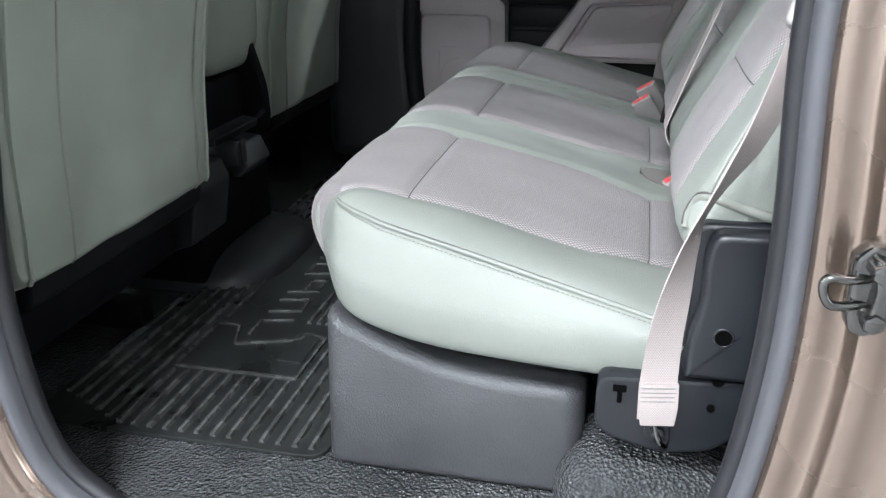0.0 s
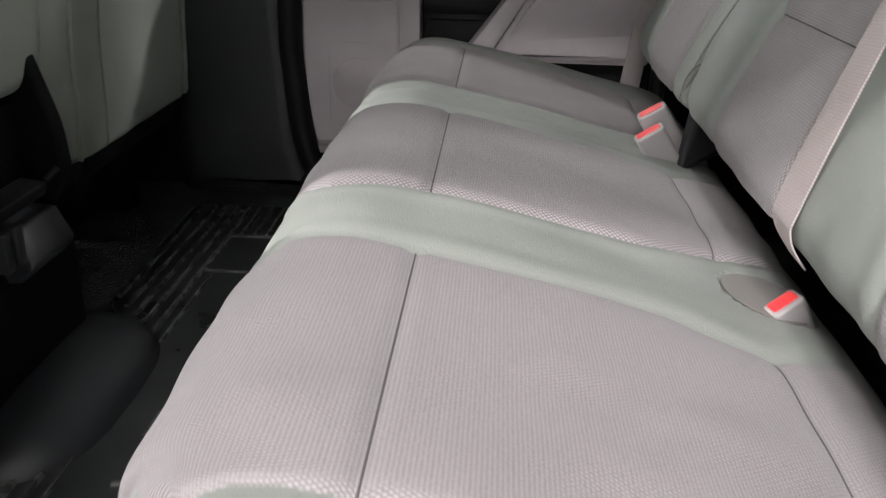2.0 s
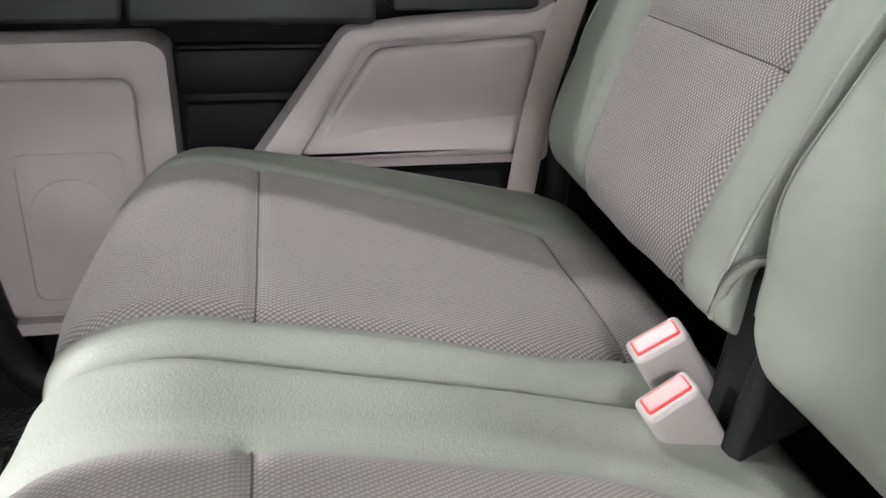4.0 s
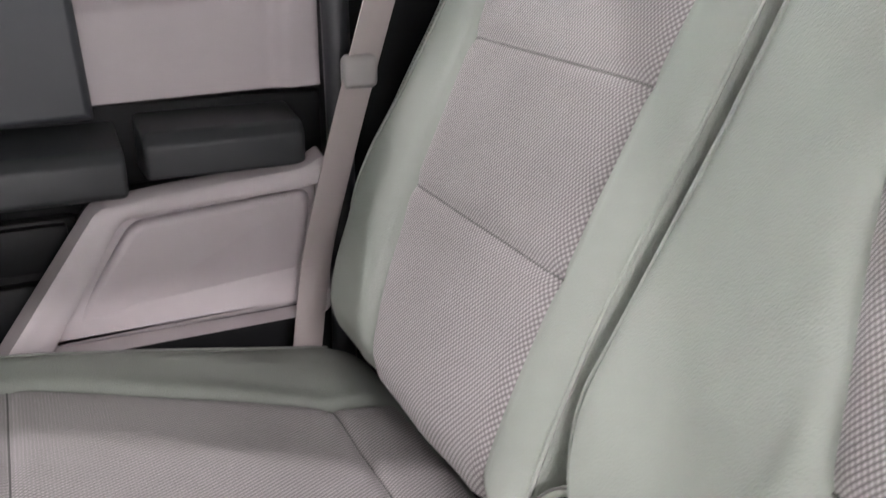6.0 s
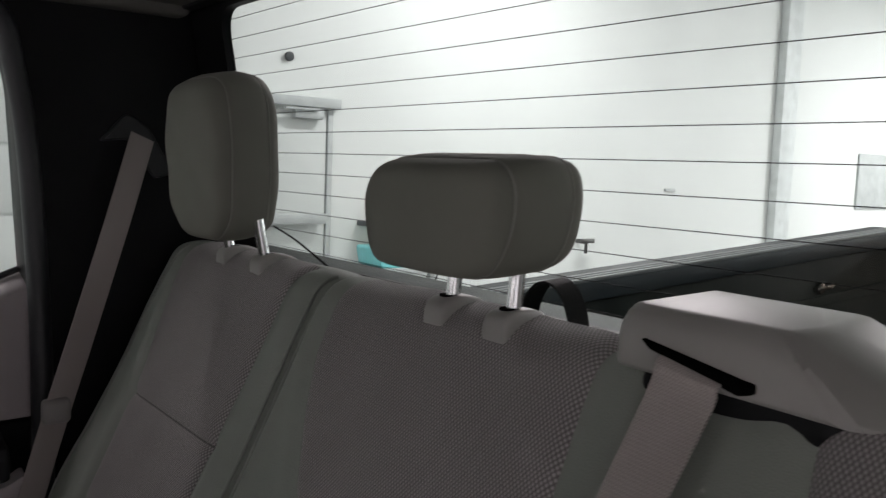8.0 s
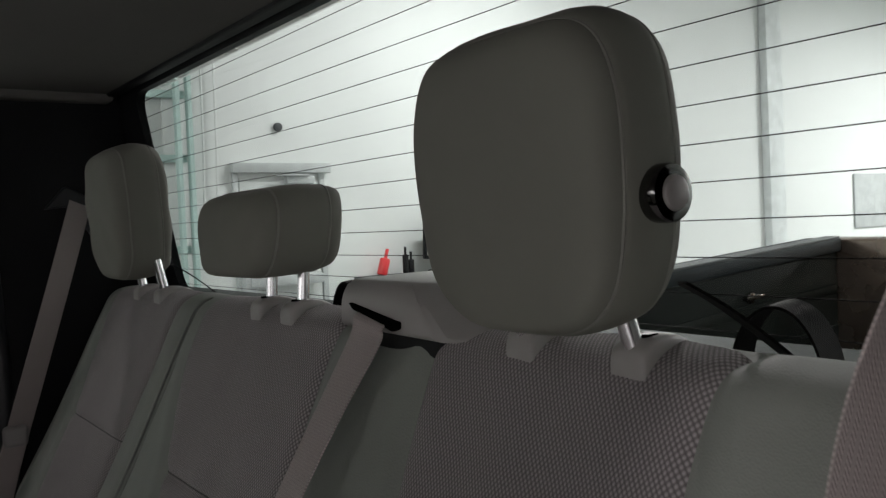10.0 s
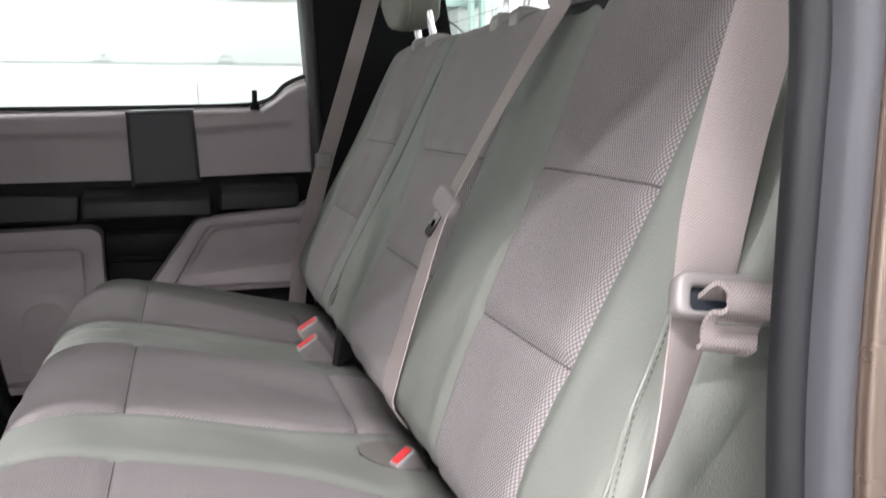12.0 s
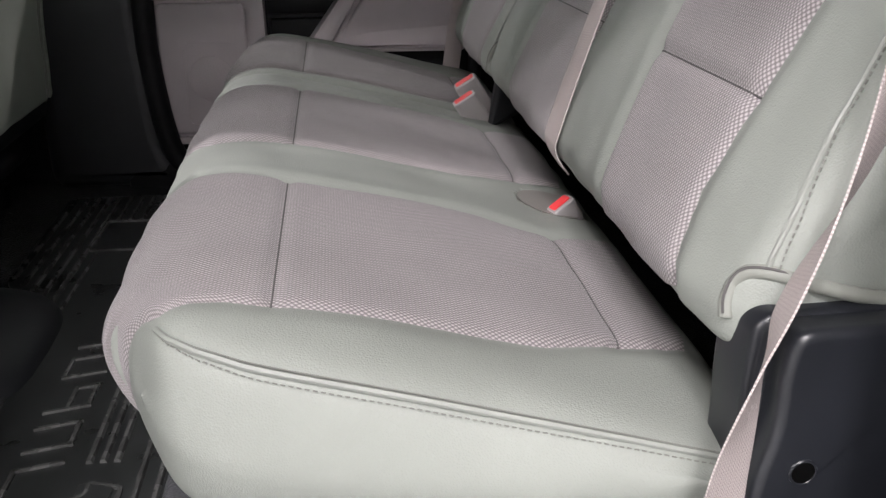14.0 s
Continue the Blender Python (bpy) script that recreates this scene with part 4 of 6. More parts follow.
        return grid(name, pts, uv, False, True, "last" if isinstance(self.r0, np.ndarray) else "first" if isinstance(self.r1, np.ndarray) else True, True)

    def where(self, axis, value, s0, s1):
        """The profile step between s0 and s1 at which x or z takes a value."""
        ss = np.linspace(s0, s1, 600)
        v = self.at(ss, (self.y0 + self.y1) / 2)[:, 0 if axis == "x" else 2]
        return ss[np.argmin(np.abs(v - value))]


def relief(inserts, seams, s0, s1, base, under_cloth=True):
    """Padding depth over a cover: sunk along the cloth edges and cross seams, fuller between them."""
    def depth(sw, S, Y):
        off = base(sw.at(S, Y))
        run = np.clip((S - s0 + 4) / 4, 0, 1) * np.clip((s1 + 4 - S) / 4, 0, 1)
        line = sw.at(S[0] if S.ndim > 1 and S.shape[0] > 1 and S[0, 0] == S[1, 0] else S[:, 0] if S.ndim > 1 else S, (sw.y0 + sw.y1) / 2)
        rows = S.ndim > 1 and S[0, 0] == S[1, 0]
        arc = sw.arc(S)
        for lo, hi in inserts:
            ya, yb = lo(line), hi(line)
            if S.ndim > 1 and not rows:
                ya, yb = ya[:, None], yb[:, None]
            d = np.minimum(Y - ya, yb - Y)
            inside = 1 / (1 + np.exp(-np.clip(d / 0.002, -30, 30)))
            off = off + run * (0.0030 * inside * (1 - np.exp(-np.maximum(d, 0) / 0.03)) - 0.0042 * np.exp(-((d / 0.0085) ** 2)) + 0.0016 * (1 - inside) * np.exp(-(((d + 0.022) / 0.014) ** 2)))
            for c in seams:
                off = off - 0.0040 * inside * np.exp(-(((arc - sw.arc(c)) / 0.0075) ** 2))
            if under_cloth:
                off = off - run * 0.0035 / (1 + np.exp(-np.clip((d - 0.006) / 0.001, -30, 30)))
        return off
    return depth


def patch(sw, name, s0, s1, lo, hi, seams, shape, n=150):
    """Cloth panel on a swept cushion between two edge curves, following the cover's relief."""
    s = np.linspace(s0, s1, n)
    for c in seams:
        s = np.r_[s, c + np.linspace(-0.8, 0.8, 21)]
    s = np.unique(np.clip(s, s0, s1))
    u = np.r_[np.linspace(0, 0.05, 8), np.linspace(0.05, 0.95, 30)[1:-1], np.linspace(0.95, 1, 8)]
    mid = sw.at(s, (sw.y0 + sw.y1) / 2)
    ylo, yhi = lo(mid), hi(mid)
    Y = ylo[:, None] * (1 - u) + yhi[:, None] * u
    S = np.broadcast_to(s[:, None], Y.shape)
    edge = np.minimum(Y - ylo[:, None], yhi[:, None] - Y)
    off = shape(sw, S, Y) + 0.0014 - 0.0030 * np.exp(-edge / 0.0016)
    pts = sw.at(S, Y, off)
    uv = np.stack([np.broadcast_to(sw.arc(s)[:, None], Y.shape), Y], -1)
    return grid(name, pts, uv)


def stitches(sw, s, y, r=0.0008, off=0.0006, dash=0.0048, gap=0.0030):
    """A run of short thread dashes on a swept cover."""
    p = sw.at(s, y, off)
    d = np.r_[0, np.cumsum(np.linalg.norm(np.diff(p, axis=0), axis=1))]
    bits, faces = [], []
    for a in np.arange(0.002, d[-1] - dash, dash + gap):
        q = np.stack([np.interp([a, a + dash], d, p[:, k]) for k in range(3)], 1)
        t = q[1] - q[0]
        u = np.cross(t, (0.31, 0.2, 0.93))
        u = u / np.linalg.norm(u) * r
        v = np.cross(t, u)
        v = v / np.linalg.norm(v) * r
        bits += [e + c for e in q for c in (u + v, u - v, -u - v, -u + v)]
        k = len(bits) - 8
        faces += [(k, k + 1, k + 2, k + 3), (k + 4, k + 7, k + 6, k + 5)] + [(k + i, k + 4 + i, k + 4 + (i + 1) % 4, k + (i + 1) % 4) for i in range(4)]
    me = bpy.data.meshes.new("stitching")
    me.from_pydata([tuple(b) for b in bits], [], faces)
    return me


def seam_line(sw, s, y, r, off=0.0):
    return tube(sw.at(s, y, off), r, 6)


CUSH = [(0.487, 0.358), (0.41, 0.379), (0.31, 0.405), (0.21, 0.430), (0.13, 0.447), (0.07, 0.457), (0.022, 0.450), (-0.008, 0.424), (-0.012, 0.383), (0.012, 0.338), (0.075, 0.306), (0.18, 0.289), (0.33, 0.287), (0.45, 0.300), (0.494, 0.335)]
SIDE = spline([(0, 0.050), (0.0015, 0.037), (0.005, 0.0245), (0.010, 0.0165), (0.018, 0.0110), (0.035, 0.0055), (0.06, 0.0015), (0.09, 0.0), (0.12, 0.0)], 6)


SIDE_FAR = spline([(0, 0.058), (0.0025, 0.047), (0.007, 0.036), (0.014, 0.025), (0.025, 0.014), (0.04, 0.006), (0.06, 0.002), (0.08, 0.0)], 6)


FRONT_KEYS = ([-0.012, 0.0, 0.03, 0.06, 0.13, 0.26, 0.45], [0.126, 0.120, 0.095, 0.057, 0.035, 0.019, 0.0])
FRONT_TAPER = tuple(spline(list(zip(*FRONT_KEYS)), 10).T)


def tuck_near(x, z, y):
    w = np.clip(1 - (y - 0.028) / 0.17, 0, 1)
    g = np.clip((0.40 - z) / 0.12, 0, 1) ** 2
    return (np.interp(x, *FRONT_TAPER) + 0.002 * g) * w * w * (3 - 2 * w)


def tuck_far(x, z, y):
    w = np.clip(1 - (1.515 - y) / 0.17, 0, 1)
    return -0.7 * np.interp(x, *FRONT_TAPER) * w * w * (3 - 2 * w)


def tuck_back(ye, sg, w0):
    """The backrest narrows towards its lower outboard corner."""
    def tuck(x, z, y):
        w = np.clip(1 - (y - ye) * sg / 0.2, 0, 1)
        return sg * w0 * np.clip((0.62 - z) / 0.19, 0, 1) ** 1.6 * w * w * (3 - 2 * w)
    return tuck


def soft(pts):
    """Slight unevenness of padded covers."""
    x, y, z = pts[..., 0], pts[..., 1], pts[..., 2]
    return 0.0012 * np.sin(31 * x + 5 * np.sin(9 * y)) * np.sin(23 * y + 1.3) + 0.0008 * np.sin(61 * y + 17 * x) * np.sin(43 * z)


POCKET = (0.447, 0.552, 0.047, 0.046)


def soft_pocket(pts):
    """The same unevenness, with the moulded buckle pocket pressed in."""
    dx = pts[..., 0] - POCKET[0]
    q = np.hypot(dx / np.where(dx < 0, POCKET[2], 0.045), (pts[..., 1] - POCKET[1]) / POCKET[3])
    q = np.where(pts[..., 2] > 0.34, q, 9.0)
    return soft(pts) - 0.042 * (1 - np.clip((q - 0.86) / 0.14, 0, 1))


def lerp_edges(keys):
    """An edge curve: width y as a function of x or z along the panel."""
    xs, ys = zip(*keys)
    return xs, ys


def edge_x(keys):
    xs, ys = lerp_edges(keys)
    return lambda mid: np.interp(mid[:, 0], xs, ys)


def edge_z(keys):
    zs, ys = lerp_edges(keys)
    return lambda mid: np.interp(mid[:, 2], zs, ys)


def cloth_cover(parent, sw, inserts, seams, s0, s1, base, names, labels, thread):
    """The padded vinyl body with its cloth inserts and the sunk seams between them."""
    wpart(names[0], sw.body(names[0], relief(inserts, seams, s0, s1, base)), VINYL, parent, labels[0])
    for lo, hi in inserts:
        shape = relief([(lo, hi)], seams, s0, s1, base, False)
        for c in seams:
            ym = sw.at(np.array([c]), 0.5)
            yy = np.linspace(lo(ym)[0] + 0.002, hi(ym)[0] - 0.002, 30)
            ss = np.full_like(yy, c)
            o = shape(sw, ss[:, None] + np.zeros((1, 2)), np.stack([yy, yy], 1))[:, 0]
            wpart("cross_seam", tube(sw.at(ss, yy, o + 0.0010), thread, 6), SEAMD, parent)
        wpart(names[1], patch(sw, names[1], s0, s1, lo, hi, seams, shape), CLOTH, parent, labels[1])


def cushion(parent, sw, inserts, cover=soft):
    c1, c2 = sw.where("x", 0.126, 14 * 2, 14 * 6), sw.where("x", 0.412, 0, 14 * 3)
    cloth_cover(parent, sw, inserts, [c1, c2], 2.0, 14 * 9.4, cover, ("cushion", "cushion_insert"), ("grey-green vinyl seat cushion", "grey woven cloth seat insert"), 0.0011)


seat60 = thing("rear_bench_seat", (0.3, 0.5, FZ), "wide grey-green vinyl and woven cloth rear bench section", "car seat", "rear seats")
sw60 = Sweep(CUSH, 0.028, 1.012, SIDE, 0.03, tuck_near)
near_ins = (edge_x([(-0.02, 0.052), (0.0, 0.056), (0.02, 0.060), (0.035, 0.072), (0.05, 0.094), (0.065, 0.112), (0.09, 0.128), (0.13, 0.137), (0.34, 0.146), (0.41, 0.172), (0.49, 0.195)]), edge_x([(0.0, 0.415), (0.03, 0.45), (0.13, 0.454), (0.33, 0.454), (0.41, 0.426), (0.49, 0.452)]))
mid_ins = (edge_x([(0.0, 0.60), (0.03, 0.585), (0.13, 0.60), (0.33, 0.603), (0.41, 0.628), (0.49, 0.65)]), edge_x([(0.0, 0.90), (0.03, 0.905), (0.13, 0.912), (0.33, 0.915), (0.41, 0.893), (0.49, 0.91)]))
sw60.extra = np.linspace(0.495, 0.617, 24)
sw60.dome = 0.008
cushion(seat60, sw60, [near_ins, mid_ins], soft_pocket)
seat40 = thing("rear_side_seat", (0.3, 1.25, FZ), "narrow grey-green vinyl and woven cloth rear seat section", "car seat", "rear seats")
sw40 = Sweep(CUSH, 1.018, 1.515, 0.03, SIDE_FAR, tuck_far)
far_ins = (edge_x([(0.0, 1.06), (0.03, 1.05), (0.13, 1.056), (0.33, 1.058), (0.41, 1.075), (0.49, 1.09)]), edge_x([(0.0, 1.36), (0.03, 1.372), (0.13, 1.381), (0.19, 1.372), (0.26, 1.357), (0.33, 1.348), (0.41, 1.335), (0.49, 1.345)]))
cushion(seat40, sw40, [far_ins])
# gathered cover at the rear end of the near cushion
gather = []
for k, u in enumerate(np.linspace(0, 1, 40)):
    gx, gy, gz = 0.486 + 0.006 * math.sin(u * 3.0), 0.062 - 0.040 * u, 0.372 - 0.052 * u
    rr = 0.0052 + 0.0022 * math.sin(u * 44) + 0.0012 * math.sin(u * 97 + 1)
    gather.append([(gx + rr * math.cos(t), gy + 0.5 * rr * math.sin(t), gz + rr * math.sin(t)) for t in np.linspace(0, 2 * np.pi, 12, endpoint=False)])
wpart("gathered_edge", grid("gathered_edge", np.array(gather), None, False, True, True), PIPE, seat60, "gathered cover edge at the rear corner")
# piping with stitches along the outboard top edges
for parent, sw, ye, sg in ((seat60, sw60, 0.028, 1), (seat40, sw40, 1.515, -1)):
    s = np.linspace(3, sw.where("x", 0.030, 14 * 3, 14 * 7) if sg > 0 else 14 * 6.0, 130)
    px = sw.at(s, np.full_like(s, ye + sg * 0.03))[:, 0]
    y = ye + sg * (np.interp(px, [0.026, 0.040, 0.055, 0.075, 0.11, 0.45], [0.040, 0.027, 0.018, 0.0135, 0.011, 0.008]) if sg > 0 else np.interp(px, [0.1, 0.45], [0.030, 0.020]))
    wpart("piping", seam_line(sw, s, y, 0.0026, 0.0002), PIPE_LIGHT, parent, "raised edge piping")
    wpart("stitching", stitches(sw, s, y - sg * 0.0042, 0.0004, 0.0003, 0.0034, 0.0022), STITCH, parent, "dark stitch line")
    wpart("seam", seam_line(sw, s, y + sg * 0.0032, 0.0006, -0.0002), STITCH, parent)

BACK = [(0.452, 0.437), (0.434, 0.462), (0.446, 0.500), (0.497, 0.590), (0.538, 0.665), (0.577, 0.738), (0.617, 0.820), (0.652, 0.890), (0.672, 0.920), (0.698, 0.931), (0.735, 0.928), (0.768, 0.90), (0.762, 0.78), (0.74, 0.60), (0.67, 0.455), (0.53, 0.424)]
tuck_a, tuck_b = tuck_back(0.02, 1, 0.022), tuck_back(1.016, -1, 0.080)
bk60 = Sweep(BACK, 0.02, 1.016, 0.036, 0.023, lambda x, z, y: tuck_a(x, z, y) + tuck_b(x, z, y) * np.clip((0.56 - z) / 0.06, 0, 1))
tuck_c, tuck_d = tuck_back(1.50, -1, 0.11), tuck_back(1.022, 1, -0.036)
bk40 = Sweep(BACK, 1.022, 1.50, 0.024, 0.06, lambda x, z, y: tuck_c(x, z, y) + tuck_d(x, z, y))


def backrest(parent, sw, inserts, za=0.592):
    c1, c2 = sw.where("z", za, 14, 14 * 6), sw.where("z", 0.738, 14, 14 * 8)
    cloth_cover(parent, sw, inserts, [c1, c2], 8.0, 14 * 9.3, soft, ("backrest", "back_insert"), ("grey-green vinyl backrest", "grey woven cloth backrest insert"), 0.0010)


near_b = (edge_z([(0.46, 0.125), (0.52, 0.155), (0.59, 0.168), (0.93, 0.168)]), edge_z([(0.46, 0.325), (0.59, 0.383), (0.74, 0.418), (0.93, 0.445)]))
mid_b = (edge_z([(0.46, 0.545), (0.59, 0.575), (0.74, 0.60), (0.93, 0.612)]), edge_z([(0.46, 0.80), (0.59, 0.832), (0.70, 0.882), (0.74, 0.897), (0.80, 0.938), (0.86, 0.968), (0.93, 0.975)]))
far_b = (edge_z([(0.46, 1.078), (0.53, 1.076), (0.6, 1.079), (0.73, 1.088), (0.93, 1.083)]), edge_z([(0.46, 1.27), (0.59, 1.335), (0.74, 1.362), (0.84, 1.392), (0.93, 1.41)]))
backrest(seat60, bk60, [near_b, mid_b])
backrest(seat40, bk40, [far_b], 0.605)
for parent, sw, ye, sg in ((seat60, bk60, 0.02, 1), (seat40, bk40, 1.50, -1)):
    s = np.linspace(14 * 2.1, 14 * 8.5, 90)
    y = ye + sg * np.interp(s, [14 * 2.1, 14 * 2.5, 14 * 3, 14 * 4, 14 * 8.5], [0.010, 0.019, 0.038, 0.054, 0.070])
    wpart("piping", seam_line(sw, s, y, 0.0019, 0.0004), PIPE_LIGHT, parent, "raised edge piping")
    wpart("stitching", stitches(sw, s, y - sg * 0.0055, 0.0005, 0.0010, 0.0032, 0.0024), STITCH, parent, "dark stitch line")


def rolled_lip(path, parent, r, out):
    """A rolled vinyl hem with its stitch line beside it."""
    p = spline(path, 10)
    wpart("rolled_hem", tube(p, r, 10), PIPE, parent, "rolled vinyl hem round the lower corner")
    wpart("hem_seam", tube(p + np.array(out), 0.0011, 6), SEAMD, parent)


rolled_lip([(0.440, 0.052, 0.466), (0.441, 0.056, 0.477), (0.446, 0.058, 0.489), (0.452, 0.052, 0.499), (0.463, 0.040, 0.503), (0.480, 0.034, 0.499), (0.515, 0.032, 0.489), (0.57, 0.030, 0.479), (0.60, 0.028, 0.480)], seat60, 0.0056, (-0.0038, -0.0020, 0.0040))
s = np.linspace(14 * 1.5, 14 * 9, 80)
for parent, sw, y in ((seat60, bk60, 1.009), (seat40, bk40, 1.029)):
    wpart("piping", seam_line(sw, s, np.full_like(s, y), 0.0022, 0.0006), PIPE_LIGHT, parent, "raised edge piping")


# headrests on chrome posts
def headrest(parent, cy, w, z0, z1, depth, lean, posts, xf, foot=0.84, corner=0.058, top=0.90):
    """Sewn pad: a domed front panel, a side band between two sunk seams, and a flat rear, on two chrome posts."""
    h, cz = (z1 - z0) / 2, (z0 + z1) / 2
    a = w / 2
    line = round_poly([(-a * foot, -h), (a * foot, -h), (a, h * 0.15), (a * top, h), (-a * top, h), (-a, h * 0.15)], [corner, corner, 0.08, corner * 1.35, corner * 1.35, 0.08], 8)
    p = np.array(line + line[:1])
    run = np.r_[0, np.cumsum(np.linalg.norm(np.diff(p, axis=0), axis=1))]
    even = np.linspace(0, run[-1], 120, endpoint=False)
    line = np.stack([np.interp(even, run, p[:, k]) for k in (0, 1)], 1)
    for _ in range(10):
        line = 0.5 * line + 0.25 * (np.roll(line, 1, 0) + np.roll(line, -1, 0))
    steps = [(0.02, 0.0), (0.35, 0.004), (0.60, 0.013), (0.76, 0.028), (0.86, 0.054), (0.915, 0.088), (0.950, 0.135), (0.968, 0.190), (0.976, 0.235), (0.965, 0.254), (0.965, 0.260), (0.984, 0.272), (0.999, 0.32), (1.008, 0.43), (1.010, 0.56), (1.004, 0.68), (0.990, 0.765), (0.977, 0.785), (0.977, 0.791), (0.983, 0.81), (0.962, 0.88), (0.92, 0.94), (0.82, 0.98), (0.6, 0.995), (0.02, 1.0)]

    def ring(k, u):
        y, z = line[:, 0] * k, line[:, 1] * k
        up, fore = np.clip(z / h, 0, 1), np.clip(1 - u / 0.5, 0, 1)
        y, z = y * (1 - 0.085 * fore * up ** 2), z - (0.003 + 0.09 * h) * fore * up
        low = np.clip(-z / h - 0.4, 0, 1)
        x = xf + depth * u + lean * z + 0.0012 * np.sin(z * 90 + 4 * u) * np.sin(y * 70)
        return np.stack([x, cy + y, cz + z - 0.012 * low * (0.5 - u)], 1)
    hr = wpart("headrest", grid("headrest", np.array([ring(k, u) for k, u in steps]), None, False, True, True), CLOTH_HEAD, parent, "grey-green padded headrest")
    for k, u in ((0.971, 0.257), (0.979, 0.788)):
        under(part("seam", tube(ring(k, u), 0.0014, 6, True), HEADSEAM_LIT), hr)
    for py in posts:
        wpart("post", cyl(0.0068, (0.683, py, 0.905), (xf + depth * 0.72, py, z0 + 0.03), 20), CHROME, parent, "chrome headrest post")
        secs = []
        for gx, gw, top in ((0.663, 0.0120, 0.926), (0.6635, 0.0136, 0.932), (0.666, 0.0146, 0.9365), (0.672, 0.0150, 0.9400), (0.680, 0.0148, 0.9420), (0.691, 0.0138, 0.9420), (0.702, 0.0116, 0.9405), (0.712, 0.0086, 0.9375), (0.721, 0.0042, 0.9330)):
            base = np.interp(gx, [0.645, 0.655, 0.672, 0.698, 0.735], [0.905, 0.912, 0.920, 0.928, 0.926])
            secs.append([(gx, py + gw * cc, base + (top - base) * hh) for cc, hh in ((-1, 0), (-1, 0.45), (-0.97, 0.78), (-0.86, 0.95), (-0.6, 1), (0, 1.02), (0.6, 1), (0.86, 0.95), (0.97, 0.78), (1, 0.45), (1, 0))])
        g = wpart("post_guide", grid("post_guide", np.array(secs), None, False, True, True), GUIDE, parent, "grey plastic post guide", 60)
        under(part("post_hole", cyl(0.0090, (0.681, py, 0.930), (0.681, py, 0.9422), 18), HOLE), g)


headrest(seat60, 0.279, 0.202, 0.945, 1.145, 0.080, -0.06, (0.229, 0.333), 0.598)
headrest(seat60, 0.764, 0.194, 0.970, 1.068, 0.112, 0.08, (0.721, 0.803), 0.609, 0.84, 0.034)
headrest(seat40, 1.242, 0.190, 0.954, 1.162, 0.090, -0.06, (1.170, 1.274), 0.602)
rb = wpart("release_button", cyl(0.017, (0.645, 0.186, 1.030), (0.645, 0.171, 1.030), 28, 0.003), GALV, seat60, "round plated release button on the headrest")
under(part("button_core", cyl(0.011, (0.645, 0.184, 1.030), (0.645, 0.1680, 1.030), 20, 0.004), BUCKLE), rb)

# belt outlet on the backrest top
gd2 = thing("belt_guide", (0.69, 0.51, 0.93), "light grey plastic belt outlet on the backrest top", "belt guide")
bm = bmesh.new()
for v in [(0.655, 0.584, 0.926), (0.655, 0.418, 0.922), (0.70, 0.368, 0.922), (0.775, 0.35, 0.915), (0.775, 0.60, 0.915), (0.70, 0.60, 0.922),
          (0.656, 0.584, 0.954), (0.657, 0.456, 0.954), (0.664, 0.580, 0.970), (0.666, 0.462, 0.969), (0.70, 0.456, 0.970), (0.765, 0.466, 0.971), (0.770, 0.590, 0.971)]:
    bm.verts.new(v)
bmesh.ops.convex_hull(bm, input=bm.verts)
bmesh.ops.dissolve_limit(bm, angle_limit=0.05, verts=bm.verts, edges=bm.edges)
bmesh.ops.bevel(bm, geom=list(bm.edges), offset=0.006, segments=3, profile=0.5, affect="EDGES")
wpart("housing", bm, GUIDE, gd2, smooth=24)
wpart("slot", prism(round_poly([(0.560, 0.949), (0.553, 0.943), (0.486, 0.927), (0.476, 0.930), (0.476, 0.936), (0.485, 0.937)], 0.002), 0.6515, 0.662, "x", 0.001), HOLE, gd2, "dark belt slot")
# Black strip that stands in for the shadow under the housing.
wpart("base_shade_strip", prism(round_poly([(0.664, 0.570), (0.664, 0.43), (0.69, 0.40), (0.74, 0.40), (0.74, 0.58)], 0.01), 0.905, 0.9235, "z", 0.004), BLACK, gd2)
# tether loops behind the seats
for ly in (0.765, 0.19):
    a = np.linspace(0, np.pi, 9)
    pth = [(0.775, ly - 0.035 * math.cos(t), 0.90 + 0.055 * math.sin(t)) for t in a]
    lone("tether_loop", ribbon(pth, [(1, 0, 0.1)] * 9, 0.025, 0.002, 4), STRAPB, "black webbing tether loop behind the backrest", "tether", "tether loops")


for ty in (0.205, 1.175):
    lone("tether_strap", ribbon([(0.690, ty, 0.975), (0.715, ty - 0.012, 0.958), (0.745, ty - 0.03, 0.93), (0.772, ty - 0.04, 0.905)], [(0.3, 1, 0)] * 4, 0.011, 0.002, 5), STRAPB, "thin black tether strap behind the headrest", "tether", "tether straps")


